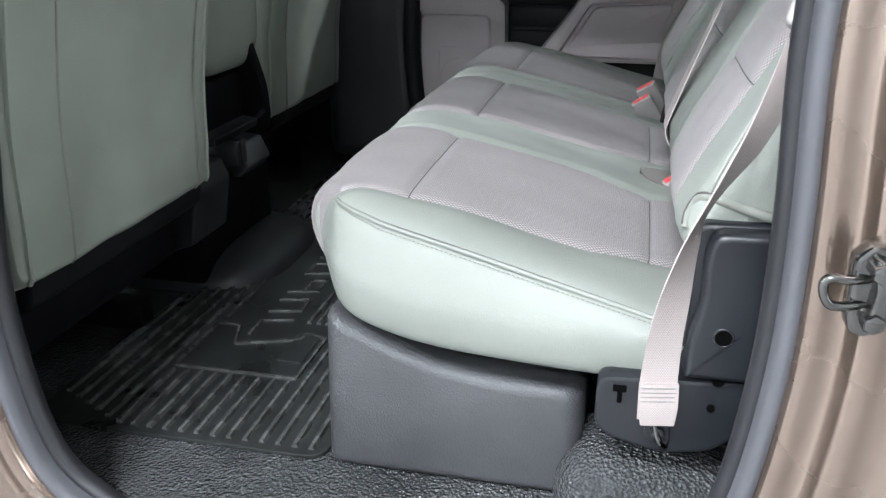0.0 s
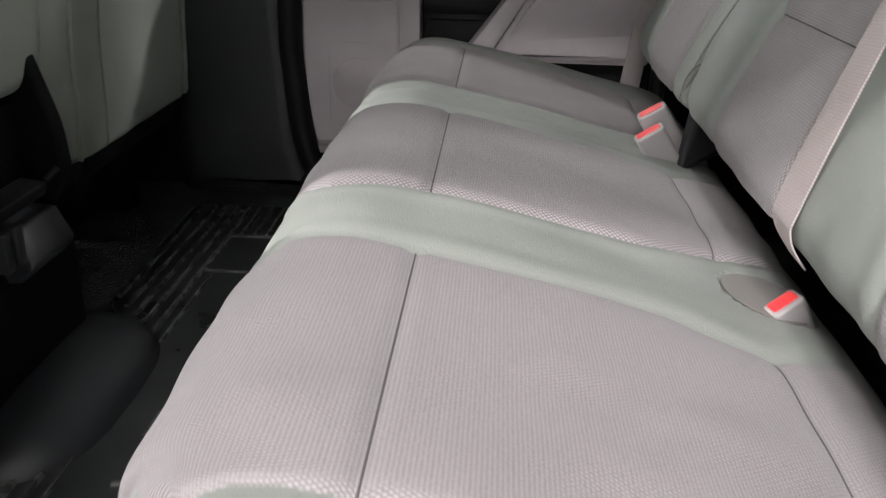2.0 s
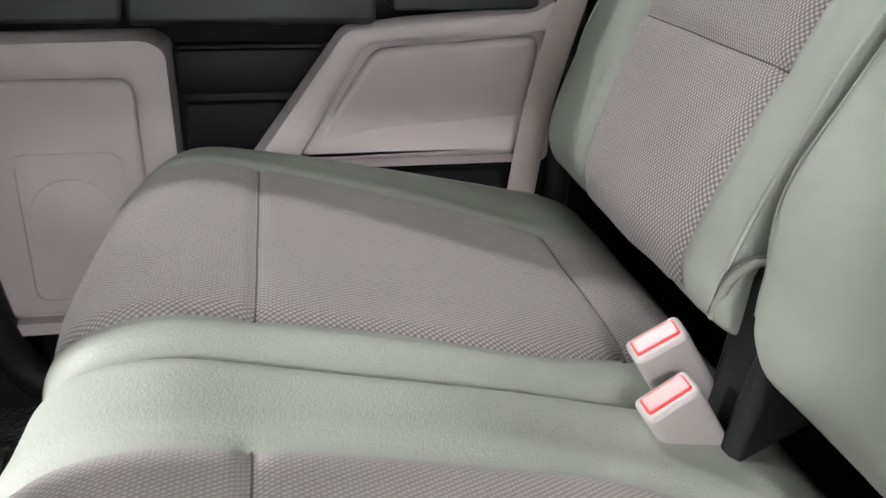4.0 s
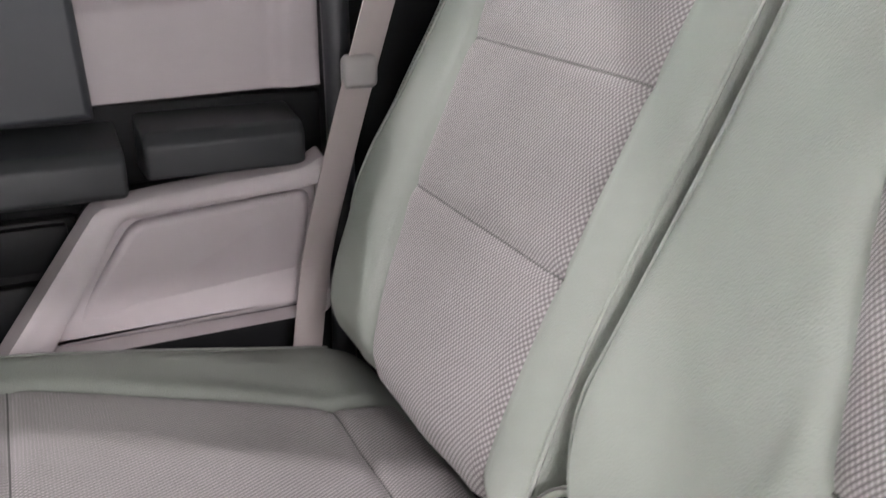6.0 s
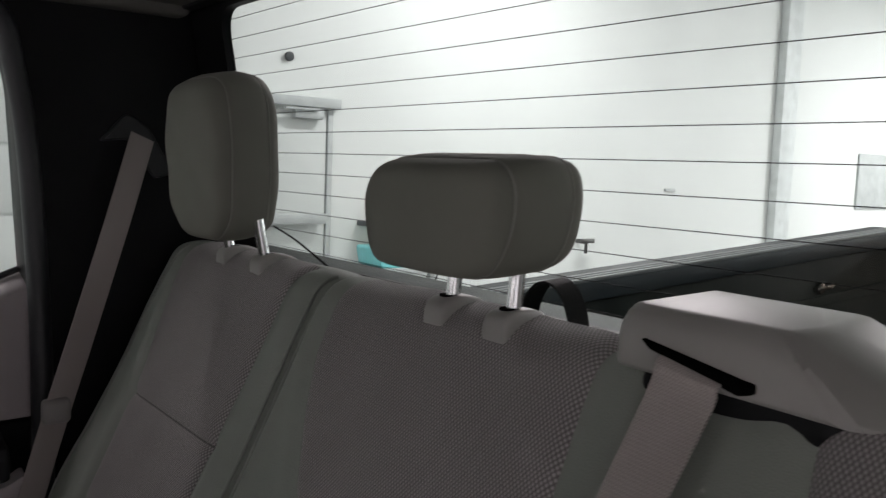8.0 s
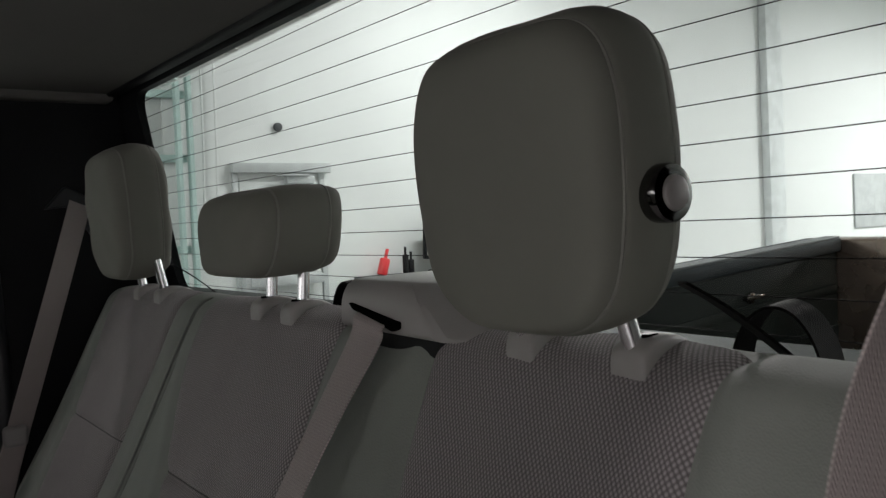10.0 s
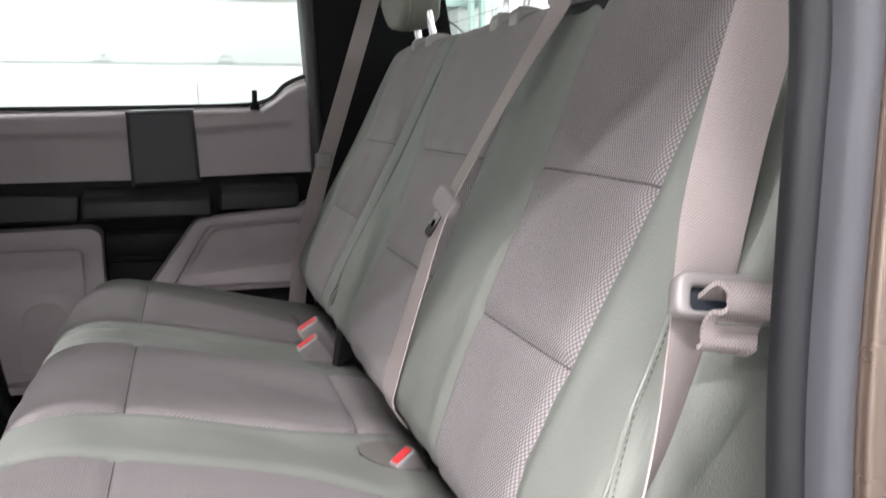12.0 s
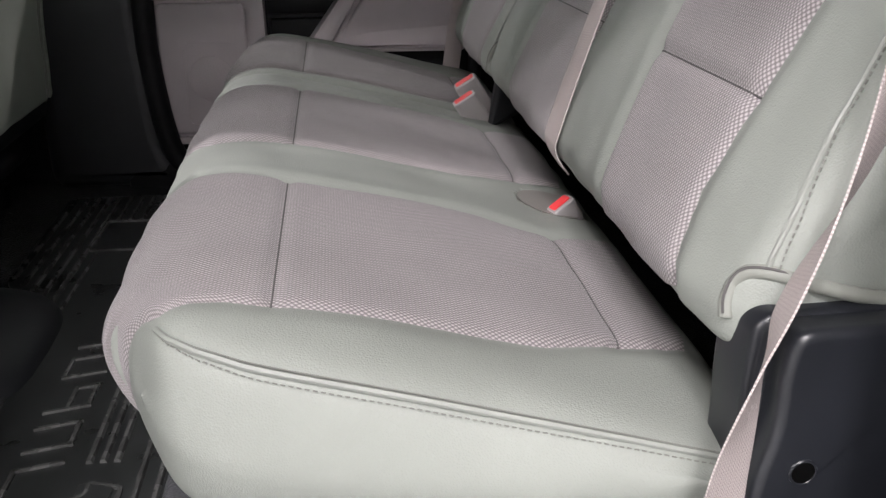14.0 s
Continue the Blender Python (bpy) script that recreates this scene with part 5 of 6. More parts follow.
# ---------------------------------------------------------------- belts and buckles
def tongue(parent, at, along, across, size=1.0):
    """Plastic-headed latch plate hanging on the strap."""
    z = Vector(along).normalized()
    x = Vector(across)
    x = (x - x.dot(z) * z).normalized()
    y = z.cross(x)
    m = Matrix(((x.x, y.x, z.x, at[0]), (x.y, y.y, z.y, at[1]), (x.z, y.z, z.z, at[2]), (0, 0, 0, 1))) @ Matrix.Scale(size, 4)
    head = prism(round_poly([(-0.032, -0.012), (-0.022, -0.02), (0.022, -0.02), (0.032, -0.012), (0.032, 0.012), (0.02, 0.02), (-0.02, 0.02), (-0.032, 0.012)], 0.008), -0.007, 0.007, "y", 0.004, 3)
    bmesh.ops.transform(head, matrix=m, verts=head.verts)
    h = wpart("tongue_head", head, BUCKLE, parent, "pale grey plastic tongue head")
    blade = prism(round_poly([(-0.010, -0.062), (0.010, -0.062), (0.010, -0.015), (-0.010, -0.015)], 0.006), -0.0015, 0.0015, "y", 0.0005, 1)
    bmesh.ops.transform(blade, matrix=m, verts=blade.verts)
    wpart("blade", blade, GALV, parent, "steel latch blade")
    eye = prism(round_poly([(-0.004, -0.046), (0.004, -0.046), (0.004, -0.034), (-0.004, -0.034)], 0.002), -0.002, 0.002, "y", 0, 1)
    bmesh.ops.transform(eye, matrix=m, verts=eye.verts)
    wpart("blade_slot", eye, HOLE, parent)


nb = thing("seat_belt", (0.43, -0.005, 0.25), "pale grey webbing belt with its tongue, on the door side", "seat belt", "rear belts")
wpart("strap", ribbon([(0.4275, -0.008, 0.276), (0.4265, -0.007, 0.315), (0.428, -0.005, 0.36), (0.432, -0.004, 0.40), (0.441, -0.003, 0.459), (0.454, 0.001, 0.503), (0.500, 0.020, 0.585), (0.528, 0.032, 0.655), (0.541, 0.035, 0.73), (0.557, 0.036, 0.80), (0.575, 0.033, 0.87), (0.595, 0.027, 0.95), (0.612, 0.0, 1.03), (0.626, -0.05, 1.10)],
                      [(1, 0.1, 0), (1, 0.2, 0.0), (0.94, 0.34, 0), (0.85, 0.5, 0), (0.55, 0.82, 0), (0.35, 0.94, 0), (0.78, 0.62, 0), (1, 0.15, 0), (1, -0.3, 0), (1, -0.3, 0), (1, -0.3, 0), (1, -0.2, 0), (1, 0, 0), (1, 0.2, 0)], [0.038, 0.038, 0.037, 0.037, 0.037, 0.038, 0.040, 0.043, 0.044, 0.044, 0.044, 0.044, 0.044, 0.044]), STRAP, nb, "pale grey webbing strap")
wpart("anchor_sleeve", ribbon([(0.429, -0.007, 0.270), (0.428, -0.009, 0.292), (0.427, -0.0085, 0.318)], [(1, 0.1, 0)] * 3, [0.034, 0.039, 0.039], 0.006, 6), STRAP, nb)
for zz in (0.298, 0.303, 0.308, 0.313):
    wpart("stitch_row", tube([(0.410, -0.0134, zz), (0.427, -0.0120, zz + 0.001), (0.444, -0.0100, zz + 0.002)], 0.0006, 6), STITCH, nb)
wpart("anchor_plate", prism(round_poly([(0.418, 0.240), (0.446, 0.240), (0.441, 0.280), (0.417, 0.280)], 0.008), 0.006, 0.010, "y", 0.001), STEELB, nb)
wpart("anchor_bolt", cyl(0.0075, (0.432, 0.000, 0.252), (0.432, 0.0105, 0.252), 12, 0.002), STEELB, nb, "black anchor bolt")
ax = Vector((1, -0.16, -0.1)).normalized()
az = Vector((0.16, 0.42, 0.9))
az = (az - az.dot(ax) * ax).normalized()
ay = az.cross(ax)
tm = Matrix(((ax.x, ay.x, az.x, 0.532), (ax.y, ay.y, az.y, 0.018), (ax.z, ay.z, az.z, 0.679), (0, 0, 0, 1))) @ Matrix.Scale(0.86, 4)
ring = rim(round_poly([(-0.036, -0.017), (0.036, -0.017), (0.034, 0.018), (-0.032, 0.018)], 0.012, 6), round_poly([(-0.023, -0.012), (0.030, -0.012), (0.029, 0.007), (-0.021, 0.007)], 0.005, 6), -0.010, 0.008, lambda a, b, d: (a, d, b))
bmesh.ops.bevel(ring, geom=[e for e in ring.edges if len(e.link_faces) == 2 and e.calc_face_angle(0) > 0.9], offset=0.004, segments=3, profile=0.5, affect="EDGES")
bmesh.ops.transform(ring, matrix=tm, verts=ring.verts)
wpart("tongue_head", ring, BUCKLE, nb, "pale grey plastic tongue head")
core = box(-0.026, 0.030, -0.001, 0.004, -0.016, 0.013, 0.001, 2, tm)
wpart("tongue_core", core, SLATE, nb, "dark blue core of the tongue")
blade = box(0.008, 0.032, 0.003, 0.006, -0.040, -0.012, 0.001, 2, tm)
wpart("blade", blade, CHROME, nb, "steel latch blade")
fold = [(0.540, 0.026, 0.664), (0.541, 0.012, 0.674), (0.543, -0.002, 0.684), (0.543, -0.014, 0.681), (0.541, -0.014, 0.670), (0.538, -0.003, 0.664), (0.536, 0.001, 0.655), (0.534, -0.001, 0.646), (0.533, 0.004, 0.641)]
wpart("folded_loop", ribbon([(x - 0.002, y + 0.002, z + 0.006) for x, y, z in fold], [(1, -0.16, -0.1)] * 9, 0.037, 0.0035, 8), STRAP, nb, "folded end of the strap")
wpart("stitch_row", tube([(0.518, -0.0057, 0.6690), (0.534, -0.0085, 0.6675), (0.551, -0.0110, 0.6660)], 0.0008, 6), STITCH, nb)
wpart("upper_ring", box(0.596, 0.648, -0.072, -0.05, 1.09, 1.115, 0.008), BLACK, nb)

mb = thing("center_belt", (0.50, 0.54, 0.6), "pale grey webbing belt lying on the middle backrest", "seat belt", "rear belts")
mpath = [(0.668, 0.519, 0.941), (0.649, 0.520, 0.934), (0.645, 0.522, 0.917), (0.604, 0.526, 0.852), (0.552, 0.531, 0.764), (0.505, 0.532, 0.680), (0.470, 0.522, 0.592), (0.4325, 0.510, 0.487), (0.4285, 0.507, 0.457), (0.445, 0.505, 0.430)]
wpart("strap", ribbon(mpath, [(0, 1, 0.22), (0, 1, 0.2), (-0.05, 1, 0.1), (0.04, 1, 0), (0.08, 1, 0), (0.06, 1, 0), (0, 1, 0), (-0.05, 1, 0), (0, 1, 0), (0, 1, 0)], [0.047, 0.047, 0.047, 0.047, 0.045, 0.043, 0.044, 0.046, 0.046, 0.046]), STRAP, mb, "pale grey webbing strap")
tongue(mb, (0.507, 0.531, 0.690), (0.42, -0.32, 0.86), (-0.15, 1, 0.35), 0.78)

fb = thing("seat_belt", (0.45, 1.5, 0.35), "pale grey webbing belt with its tongue, beside the closed door", "seat belt", "rear belts")
wpart("strap", ribbon([(0.646, 1.535, 1.085), (0.604, 1.515, 0.96), (0.550, 1.498, 0.80), (0.514, 1.493, 0.69), (0.483, 1.497, 0.58), (0.456, 1.50, 0.47), (0.44, 1.503, 0.35)], [(0.9, 0.25, 0)] * 7, 0.041), STRAP, fb, "pale grey webbing strap")
wpart("tongue_head", box(0.49, 0.53, 1.482, 1.50, 0.668, 0.705, 0.008, 3), BUCKLE, fb, "pale grey plastic tongue head")
wpart("ring_slot", prism(round_poly([(0.585, 1.075), (0.625, 1.12), (0.66, 1.10), (0.70, 1.03), (0.67, 1.02), (0.63, 1.08)], 0.008), 1.545, 1.558, "y", 0.004), CHARCOAL, fb, "charcoal belt ring cover")


def buckle(label, at, turns, w=0.042, h=0.075, d=0.026, name="belt_buckle"):
    """Stalk buckle with a red push button on its end face."""
    ob = thing(name, at, label, "belt buckle", "belt buckles")
    m = pose(at[0], at[1], at[2], *turns)
    body = prism(round_poly([(-d / 2, -w / 2), (d / 2, -w / 2), (d / 2, w / 2), (-d / 2, w / 2)], 0.006), -h, 0.0, "z", 0.003, 3)
    bmesh.ops.transform(body, matrix=m, verts=body.verts)
    wpart("body", body, BUCKLE, ob, "pale grey plastic buckle body")
    btn = prism(round_poly([(-d * 0.36, -w / 2 + 0.004), (d * 0.26, -w / 2 + 0.004), (d * 0.26, w / 2 - 0.004), (-d * 0.36, w / 2 - 0.004)], 0.003), -0.004, 0.0012, "z", 0.001, 2)
    bmesh.ops.transform(btn, matrix=m, verts=btn.verts)
    wpart("button", btn, RED, ob, "red push button")
    return ob


buckle("pale grey belt buckle with red button in the seat gap", (0.399, 1.008, 0.434), (33, 8, -90))
buckle("pale grey belt buckle with red button in the seat gap", (0.392, 0.968, 0.414), (33, 4, -86))
nbk = buckle("belt buckle with red button in a cushion pocket", (0.446, 0.520, 0.383), (30, 0, -70), 0.034, 0.050, 0.022)
a = np.linspace(0, 2 * np.pi, 40, endpoint=False)


def pocket_ring(q, dz):
    """An oval of the moulded pocket, longer towards the front."""
    out = []
    for t in a:
        px = POCKET[0] + q * (POCKET[2] if math.cos(t) < 0 else 0.036) * math.cos(t)
        out.append((px, POCKET[1] + q * POCKET[3] * math.sin(t), 0.3768 + dz - 0.25 * (px - 0.423)))
    return out


pk = wpart("pocket_rim", tube(pocket_ring(0.975, -0.004), 0.0012, 8, True), CUPM, nbk, "grey molded pocket rim")
cup = [pocket_ring(q, dz) for q, dz in ((1.0, 0.0), (0.97, -0.004), (0.92, -0.014), (0.84, -0.026), (0.70, -0.0325), (0.45, -0.0345), (0.15, -0.0350))]
under(part("pocket_floor", grid("pocket_floor", np.array(cup), None, False, True, True), CUPM), pk)
under(part("pocket_hole", cyl(0.0105, (0.413, 0.566, 0.345), (0.413, 0.566, 0.3585), 20, 0.002), HOLE), pk)
hc = thing("seat_hinge_cover", (0.47, 0.99, 0.36), "black plastic hinge cover between the seat sections", "hinge cover")
wpart("cover_shell", prism(round_poly([(0.44, 0.36), (0.450, 0.44), (0.462, 0.488), (0.48, 0.498), (0.50, 0.48), (0.52, 0.40)], 0.010), 0.962, 1.008, "y", 0.008, 3), BLACK, hc)
wpart("cover_lip", prism(round_poly([(0.43, 0.36), (0.442, 0.43), (0.455, 0.468), (0.48, 0.475), (0.50, 0.40)], 0.010), 0.944, 0.966, "y", 0.009, 3), BLACK, hc)
rolled_lip([(0.439, 1.008, 0.448), (0.442, 1.002, 0.474), (0.448, 0.995, 0.490), (0.455, 0.986, 0.500), (0.463, 0.975, 0.503), (0.472, 0.963, 0.503)], seat40, 0.0036, (-0.0028, 0.0012, 0.0024))

# ---------------------------------------------------------------- under and beside the seats
bin60 = thing("storage_bin", (0.2, 0.6, FZ), "black textured plastic storage bin under the rear seat", "storage bin")
plan = [(0.035, 0.07), (0.09, 0.07), (0.13, 0.07), (0.17, 0.07), (0.21, 0.07), (0.26, 0.07), (0.352, 0.07), (0.352, 1.40), (0.26, 1.40), (0.21, 1.40), (0.17, 1.40), (0.13, 1.40), (0.09, 1.40), (0.035, 1.40)]
bb = prism(round_poly(plan, [0.03, 0, 0, 0, 0, 0, 0.034, 0.034, 0, 0, 0, 0, 0, 0.03], 6), FZ, 0.30, "z", 0.016, 4)
tops = spline([(0.02, 0.326), (0.09, 0.290), (0.17, 0.262), (0.26, 0.250), (0.36, 0.248)], 8)
for v in bb.verts:
    if v.co.z > 0.25:
        v.co.z += np.interp(v.co.x, tops[:, 0], tops[:, 1]) - 0.30
    v.co.y += (0.03 if v.co.y < 0.7 else -0.03) * max(0, v.co.z - FZ) / 0.2 * 0.3
wpart("bin_wall", bb, BINM, bin60)
# Black sheet inside the bin, standing in for the shade beneath the cushion.
wpart("inner_shade_sheet", box(0.20, 0.33, 0.12, 1.36, 0.24, 0.258, 0.006), BLACK, bin60)

br = thing("seat_bracket", (0.46, 0.02, 0.22), "black painted steel seat mounting bracket", "bracket")
flange = [(0.446, 0.305), (0.447, 0.385), (0.444, 0.425), (0.446, 0.472), (0.456, 0.482), (0.60, 0.484), (0.60, 0.305)]
wpart("flange", prism(round_poly(flange, [0.006, 0.04, 0.03, 0.012, 0.012, 0.005, 0.005], 6), 0.022, 0.075, "y", 0.006, 3), STEELB, br)
pad = [(0.4500, 0.322), (0.4500, 0.362), (0.4600, 0.405), (0.4575, 0.450), (0.4630, 0.479), (0.60, 0.481), (0.60, 0.322)]
plate = prism(round_poly(pad, [0.004, 0.03, 0.035, 0.03, 0.030, 0.005, 0.004], 5), 0.0, 0.035, "y", 0.007, 4)
plate.normal_update()
bmesh.ops.inset_individual(plate, faces=[f for f in plate.faces if abs(f.normal.y) > 0.99 and len(f.verts) > 8], thickness=0.003)
wpart("upper_plate", plate, STEELB, br)
lwb = [(0.365, 0.245), (0.365, 0.308), (0.53, 0.318), (0.525, 0.27), (0.49, 0.232), (0.44, 0.222), (0.39, 0.232)]
wpart("lower_plate", prism(round_poly(lwb, 0.015), 0.012, 0.04, "y", 0.004, 2), STEELB, br)
wpart("grommet_rim", tube([(0.484 + 0.0092 * math.cos(t), -0.0004, 0.372 + 0.0092 * math.sin(t)) for t in np.linspace(0, 2 * np.pi, 24, endpoint=False)], 0.0012, 6, True), STEELB, br)
wpart("grommet_hole", cyl(0.0085, (0.484, -0.0012, 0.372), (0.484, 0.004, 0.372), 20), HOLE, br)
wpart("slot_hole", merge(box(0.382, 0.396, 0.009, 0.0125, 0.293, 0.300, 0.001), box(0.387, 0.392, 0.009, 0.0125, 0.280, 0.295, 0.001)), HOLE, br)
wpart("rivet_hole", cyl(0.004, (0.482, 0.009, 0.285), (0.482, 0.0125, 0.285), 12), HOLE, br)
wpart("rivet_hole", cyl(0.0065, (0.486, 0.009, 0.318), (0.486, 0.0125, 0.318), 14), HOLE, br)
wpart("belt_hook", tube(spline([(0.428, 0.004, 0.262), (0.432, 0.000, 0.250), (0.436, -0.002, 0.243), (0.440, 0.002, 0.238), (0.442, 0.010, 0.240)], 6), 0.0030, 8), GALV, br, "plated steel belt hook")
wpart("rear_brace", cyl(0.014, (0.47, 0.03, 0.31), (0.53, 0.03, 0.27), 14), STEELB, br)

# raised floor hump beside the sill and behind the bin
hump = cushion_ball(0.44, 0.10, 0.10, 0.12, 0.10, 0.09, 0.6, 0.6, 16)
lone("floor_hump", hump, FLOORV, "black pebbled floor hump under the bracket", "floor", kind="structure")
lone("tunnel_hump", cushion_ball(-0.45, 0.72, 0.09, 0.20, 0.20, 0.075, 0.7, 0.6, 18), CHARCOAL, "smooth black floor tunnel cover", "floor", kind="structure")

# ribbed floor mat
mat = thing("floor_mat", (-0.17, 0.745, FZ), "black rubber floor mat with raised ribs, dusty, rib glints in the colour", "floor mat")
wpart("mat_base", prism(round_poly([(-0.405, 0.075), (0.03, 0.075), (0.03, 1.42), (-0.405, 1.42), (-0.395, 0.97), (-0.302, 0.87), (-0.302, 0.63), (-0.395, 0.52)], 0.03), FZ, FZ + 0.006, "z", 0.002), RUBBER, mat)
RZ = FZ + 0.006


def rib(x, y0, y1):
    return prism([(x - 0.0045, RZ - 0.001), (x + 0.0045, RZ - 0.001), (x + 0.0025, RZ + 0.005), (x - 0.0025, RZ + 0.005)], y0, y1, "y", 0)


for i, (x, end) in enumerate(((-0.386, 0.50), (-0.362, 0.53), (-0.339, 0.555), (-0.316, 0.585), (-0.293, 0.615))):
    for a, b in ((0.10 + 0.012 * (4 - i), end), (1.49 - end, 1.40)):
        wpart("rib", rib(x, a, b), RIBM, mat)
for i in range(9):
    x = -0.270 + 0.0232 * i
    for a, b in ((0.088, 0.240), (1.262, 1.405)):
        wpart("rib", rib(x, a, b), RIBM, mat)
for x, a in ((-0.061, 0.088), (-0.038, 0.088), (-0.015, 0.088), (0.008, 0.088)):
    wpart("rib", rib(x, a, 1.405), RIBM, mat)
for x in (-0.291, -0.272):
    wpart("long_rib", prism([(x - 0.003, RZ - 0.001), (x + 0.003, RZ - 0.001), (x + 0.0015, RZ + 0.004), (x - 0.0015, RZ + 0.004)], 0.64 if x < -0.28 else 0.43, 1.085, "y", 0), RIBM, mat)
for x in (-0.126, -0.110, -0.094):
    for a, b in ((0.435, 0.60), (0.90, 1.065)):
        wpart("rib", rib(x, a, b), RIBM, mat)
lo_x = round_poly([(-0.278, 0.250), (-0.076, 0.250), (-0.076, 0.385), (-0.118, 0.398), (-0.118, 0.375), (-0.215, 0.340), (-0.235, 0.405), (-0.278, 0.405)], 0.006)
hi_x = inset_outline(lo_x, 0.0045)
wpart("panel_outline", rim(lo_x, [tuple(p) for p in hi_x], RZ - 0.001, RZ + 0.0038, lambda a, b, d: (a, b, d)), RIBM, mat)
for y0, y1 in ((0.300, 0.395), (1.105, 1.20)):
    wpart("small_plate", prism(round_poly([(-0.128, y0), (-0.088, y0), (-0.088, y1), (-0.128, y1)], 0.004), RZ - 0.001, RZ + 0.003, "z", 0.0012), RUBBER, mat)
wpart("far_outline", rim(round_poly([(-0.290, 1.10), (-0.076, 1.10), (-0.076, 1.258), (-0.290, 1.258)], 0.008), round_poly([(-0.2855, 1.1045), (-0.0805, 1.1045), (-0.0805, 1.2535), (-0.2855, 1.2535)], 0.006), RZ - 0.001, RZ + 0.0038, lambda a, b, d: (a, b, d)), RIBM, mat)
# raised marks along the middle of the mat, each an open bent outline
MARKS = ([(0, 0), (0, 1), (1, 1)], [(0, 0), (1, 0), (1, 1), (0, 1)], [(0, 0), (1, 0), (1, 1), (0.5, 1), (0.5, 0)], [(1, 0), (0, 0), (0, 1), (1, 1)], [(0, 0), (1, 0), (1, 0.9), (0.5, 1)])
for i, way in enumerate(MARKS):
    y0 = 0.378 + 0.0865 * i
    line = [(-0.208 + 0.050 * u, y0 + 0.050 * v + 0.012 * u) for u, v in way]
    for (xa, ya), (xb, yb) in zip(line, line[1:]):
        d = Vector((xb - xa, yb - ya)).normalized() * 0.0035
        n = Vector((-d.y, d.x)) * 0.8
        quad = [(xa - d.x + n.x, ya - d.y + n.y), (xb + d.x + n.x, yb + d.y + n.y), (xb + d.x - n.x, yb + d.y - n.y), (xa - d.x - n.x, ya - d.y - n.y)]
        wpart("raised_mark", prism(quad, RZ - 0.001, RZ + 0.0036, "z", 0.0012), RIBM, mat)


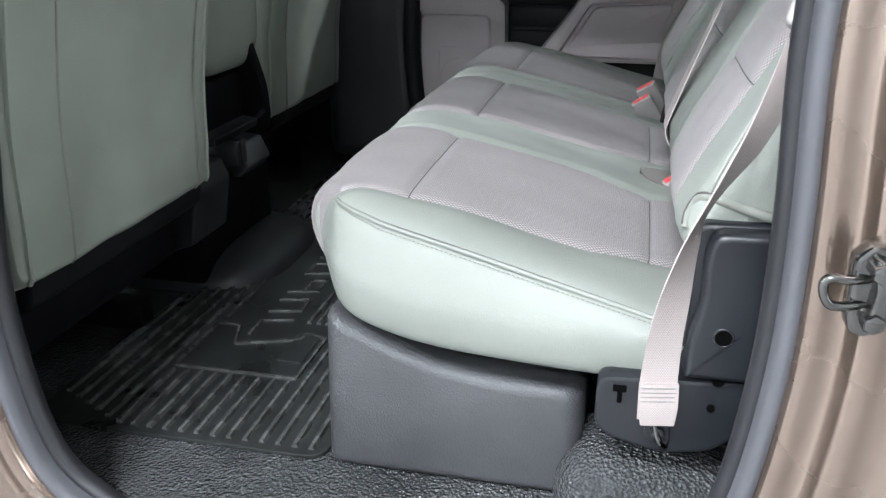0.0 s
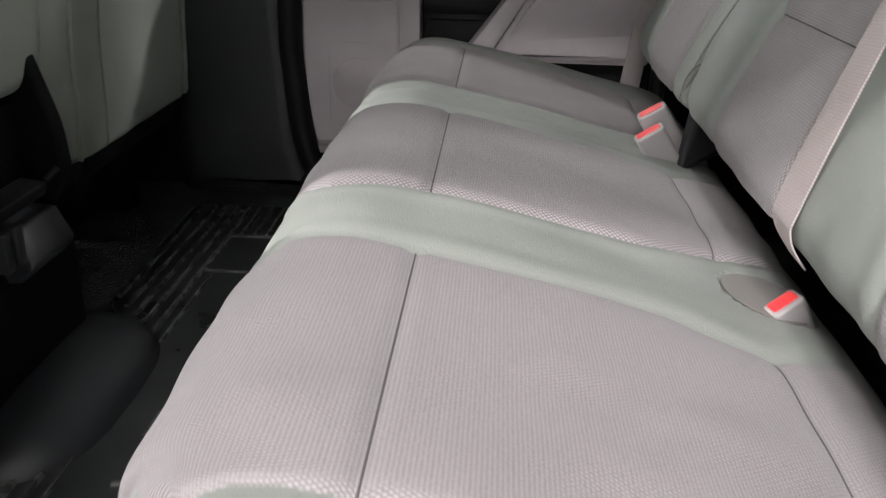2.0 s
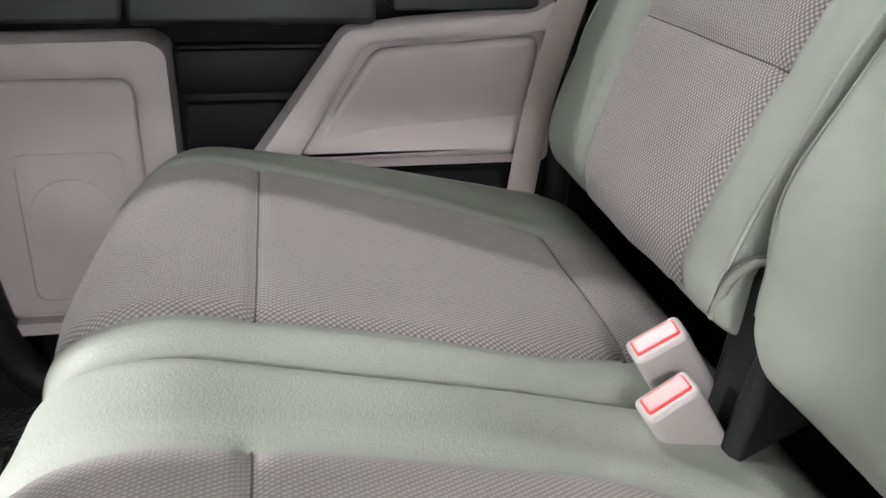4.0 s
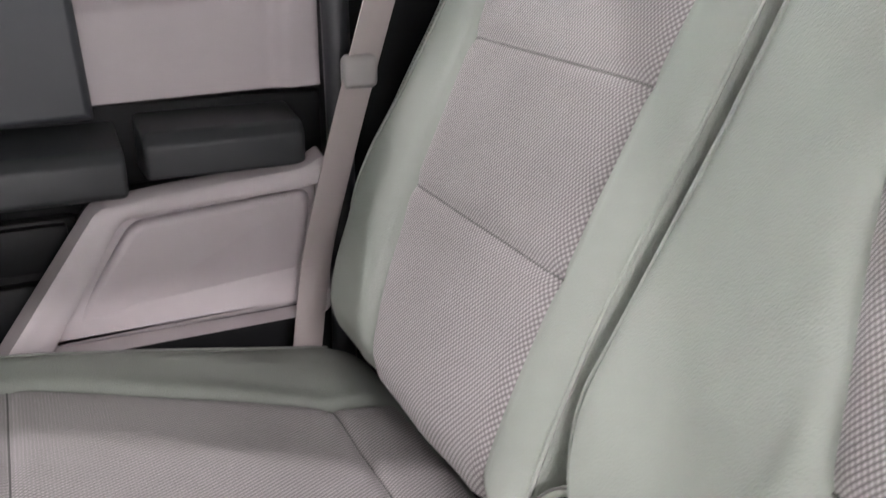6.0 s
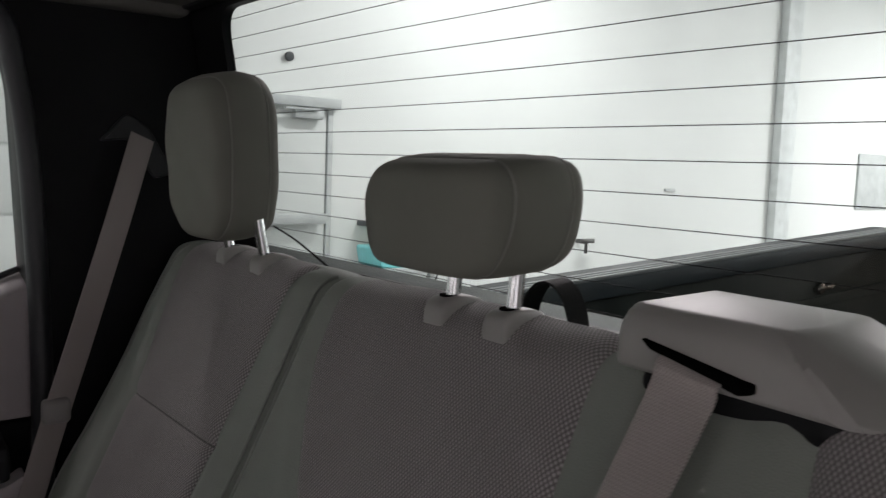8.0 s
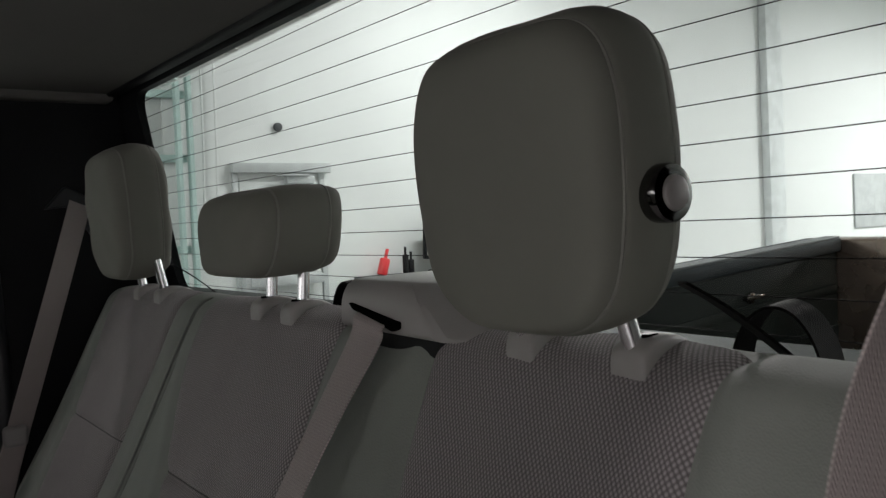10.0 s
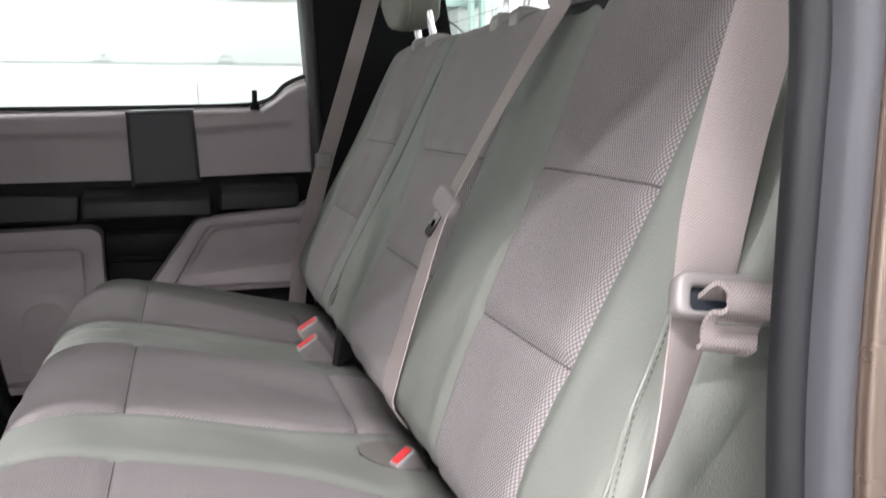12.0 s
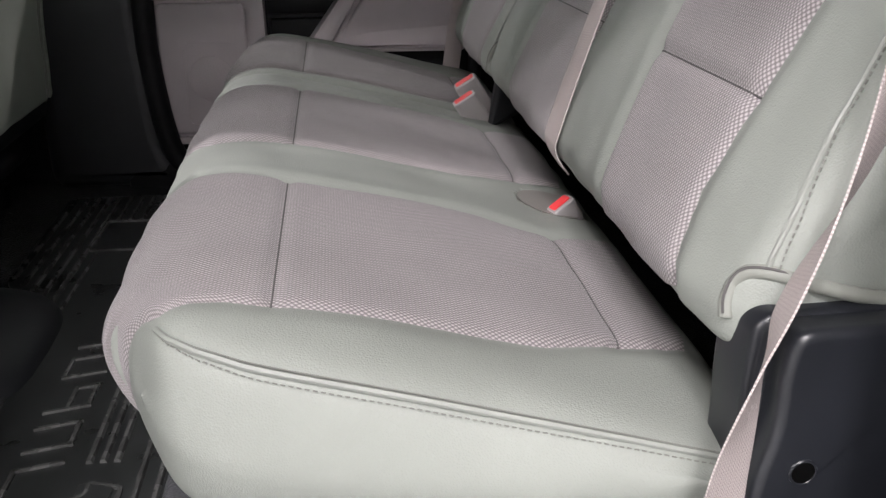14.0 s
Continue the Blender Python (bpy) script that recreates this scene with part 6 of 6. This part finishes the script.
# front seats from behind
def front_seat(at_x, y0, y1, zb):
    fs = thing("front_seat", (at_x - 0.3, (y0 + y1) / 2, FZ), "grey-green vinyl front seat seen from behind, scuffed", "car seat", "front seats")
    prof = [(at_x - 0.10, zb - 0.01), (at_x - 0.01, zb), (at_x + 0.004, zb + 0.05), (at_x + 0.012, zb + 0.2), (at_x + 0.045, zb + 0.40), (at_x + 0.085, zb + 0.58), (at_x + 0.075, zb + 0.63), (at_x + 0.02, zb + 0.64), (at_x - 0.06, zb + 0.5), (at_x - 0.13, zb + 0.1)]
    sw = Sweep(prof, y0, y1, 0.05, 0.05, lambda x, z, y: (y - (y0 + y1) / 2) * 0.10 * np.clip(z - zb - 0.1, 0, 0.4))
    wpart("backrest", sw.body("backrest", lambda w, S, Y: soft(w.at(S, Y))), VINYL_DARK, fs, "grey-green vinyl seat back, scuffed")
    sl = np.linspace(14 * 1.1, 14 * 5.2, 50)
    for y in (y0 + 0.09, y1 - 0.05):
        wpart("back_seam", seam_line(sw, sl, np.full_like(sl, y), 0.0016, 0.0004), PIPE, fs)
    for y, k in ((y0 + 0.012, 1), (y1 - 0.012, -1)):
        wpart("edge_bead", seam_line(sw, sl, np.full_like(sl, y), 0.0042, 0.0005), VINYL_DARK, fs, "raised edge bead")
    wpart("lower_flap", prism(round_poly([(at_x - 0.11, zb - 0.05), (at_x - 0.015, zb - 0.035), (at_x - 0.004, zb + 0.02), (at_x - 0.11, zb + 0.02)], 0.012), y0 + 0.02, y1 - 0.02, "y", 0.006), BLACK, fs, "black lower trim flap")
    wpart("seat_base", box(at_x - 0.5, at_x - 0.05, y0 + 0.03, y1 - 0.03, zb - 0.12, zb - 0.02, 0.02), NIGHT, fs)
    for y in (y0 + 0.06, y1 - 0.10):
        wpart("seat_rail", merge(box(at_x - 0.55, at_x - 0.10, y, y + 0.04, FZ, FZ + 0.05, 0.005), box(at_x - 0.26, at_x - 0.18, y + 0.005, y + 0.035, FZ + 0.04, zb - 0.06, 0.005)), NIGHT, fs)
    wpart("seat_cushion", box(at_x - 0.55, at_x - 0.08, y0 + 0.02, y1 - 0.02, zb - 0.04, zb + 0.08, 0.04, 4), VINYL_DARK, fs)
    return fs


front_seat(-0.29, -0.01, 0.455, 0.345)
front_seat(-0.42, 1.00, 1.475, 0.32)
cs = thing("center_seat_back", (-0.4, 0.74, FZ), "grey-green folding middle front backrest on a black base", "car seat", "front seats")
wpart("backrest", cushion_ball(-0.42, 0.73, 0.66, 0.06, 0.13, 0.185, 0.4, 0.35, 20), VINYL_DARK, cs)
wpart("hinge_frame", merge(box(-0.50, -0.385, 0.55, 0.84, 0.36, 0.47, 0.01), box(-0.50, -0.36, 0.52, 0.84, 0.12, 0.30, 0.012)), NIGHT, cs)
wpart("hinge_arm", prism(round_poly([(-0.42, 0.33), (-0.355, 0.33), (-0.335, 0.37), (-0.34, 0.44), (-0.37, 0.54), (-0.43, 0.54)], 0.02), 0.79, 0.815, "y", 0.006, 3), NIGHT, cs)
wpart("cross_bar", merge(prism(round_poly([(-0.365, 0.372), (-0.335, 0.372), (-0.332, 0.388), (-0.365, 0.392)], 0.004), 0.56, 0.74, "y", 0.003), cyl(0.004, (-0.332, 0.735, 0.39), (-0.325, 0.752, 0.40), 10)), BLACK, cs)
wpart("base_wedge", prism(round_poly([(-0.40, 0.345), (-0.345, 0.345), (-0.33, 0.312), (-0.345, 0.22), (-0.40, 0.20)], 0.006), 0.47, 0.60, "y", 0.006), CHARCOAL, cs, "charcoal plastic base wedge")
wpart("base_wedge", prism(round_poly([(-0.385, 0.35), (-0.345, 0.347), (-0.325, 0.306), (-0.345, 0.285), (-0.39, 0.28)], 0.006), 0.672, 0.775, "y", 0.006), CHARCOAL, cs, "charcoal plastic base wedge")
wpart("latch", merge(box(-0.36, -0.322, 0.618, 0.634, 0.322, 0.368, 0.004), box(-0.36, -0.322, 0.642, 0.658, 0.322, 0.368, 0.004), box(-0.37, -0.335, 0.62, 0.656, 0.328, 0.362, 0.003)), CHARCOAL, cs)
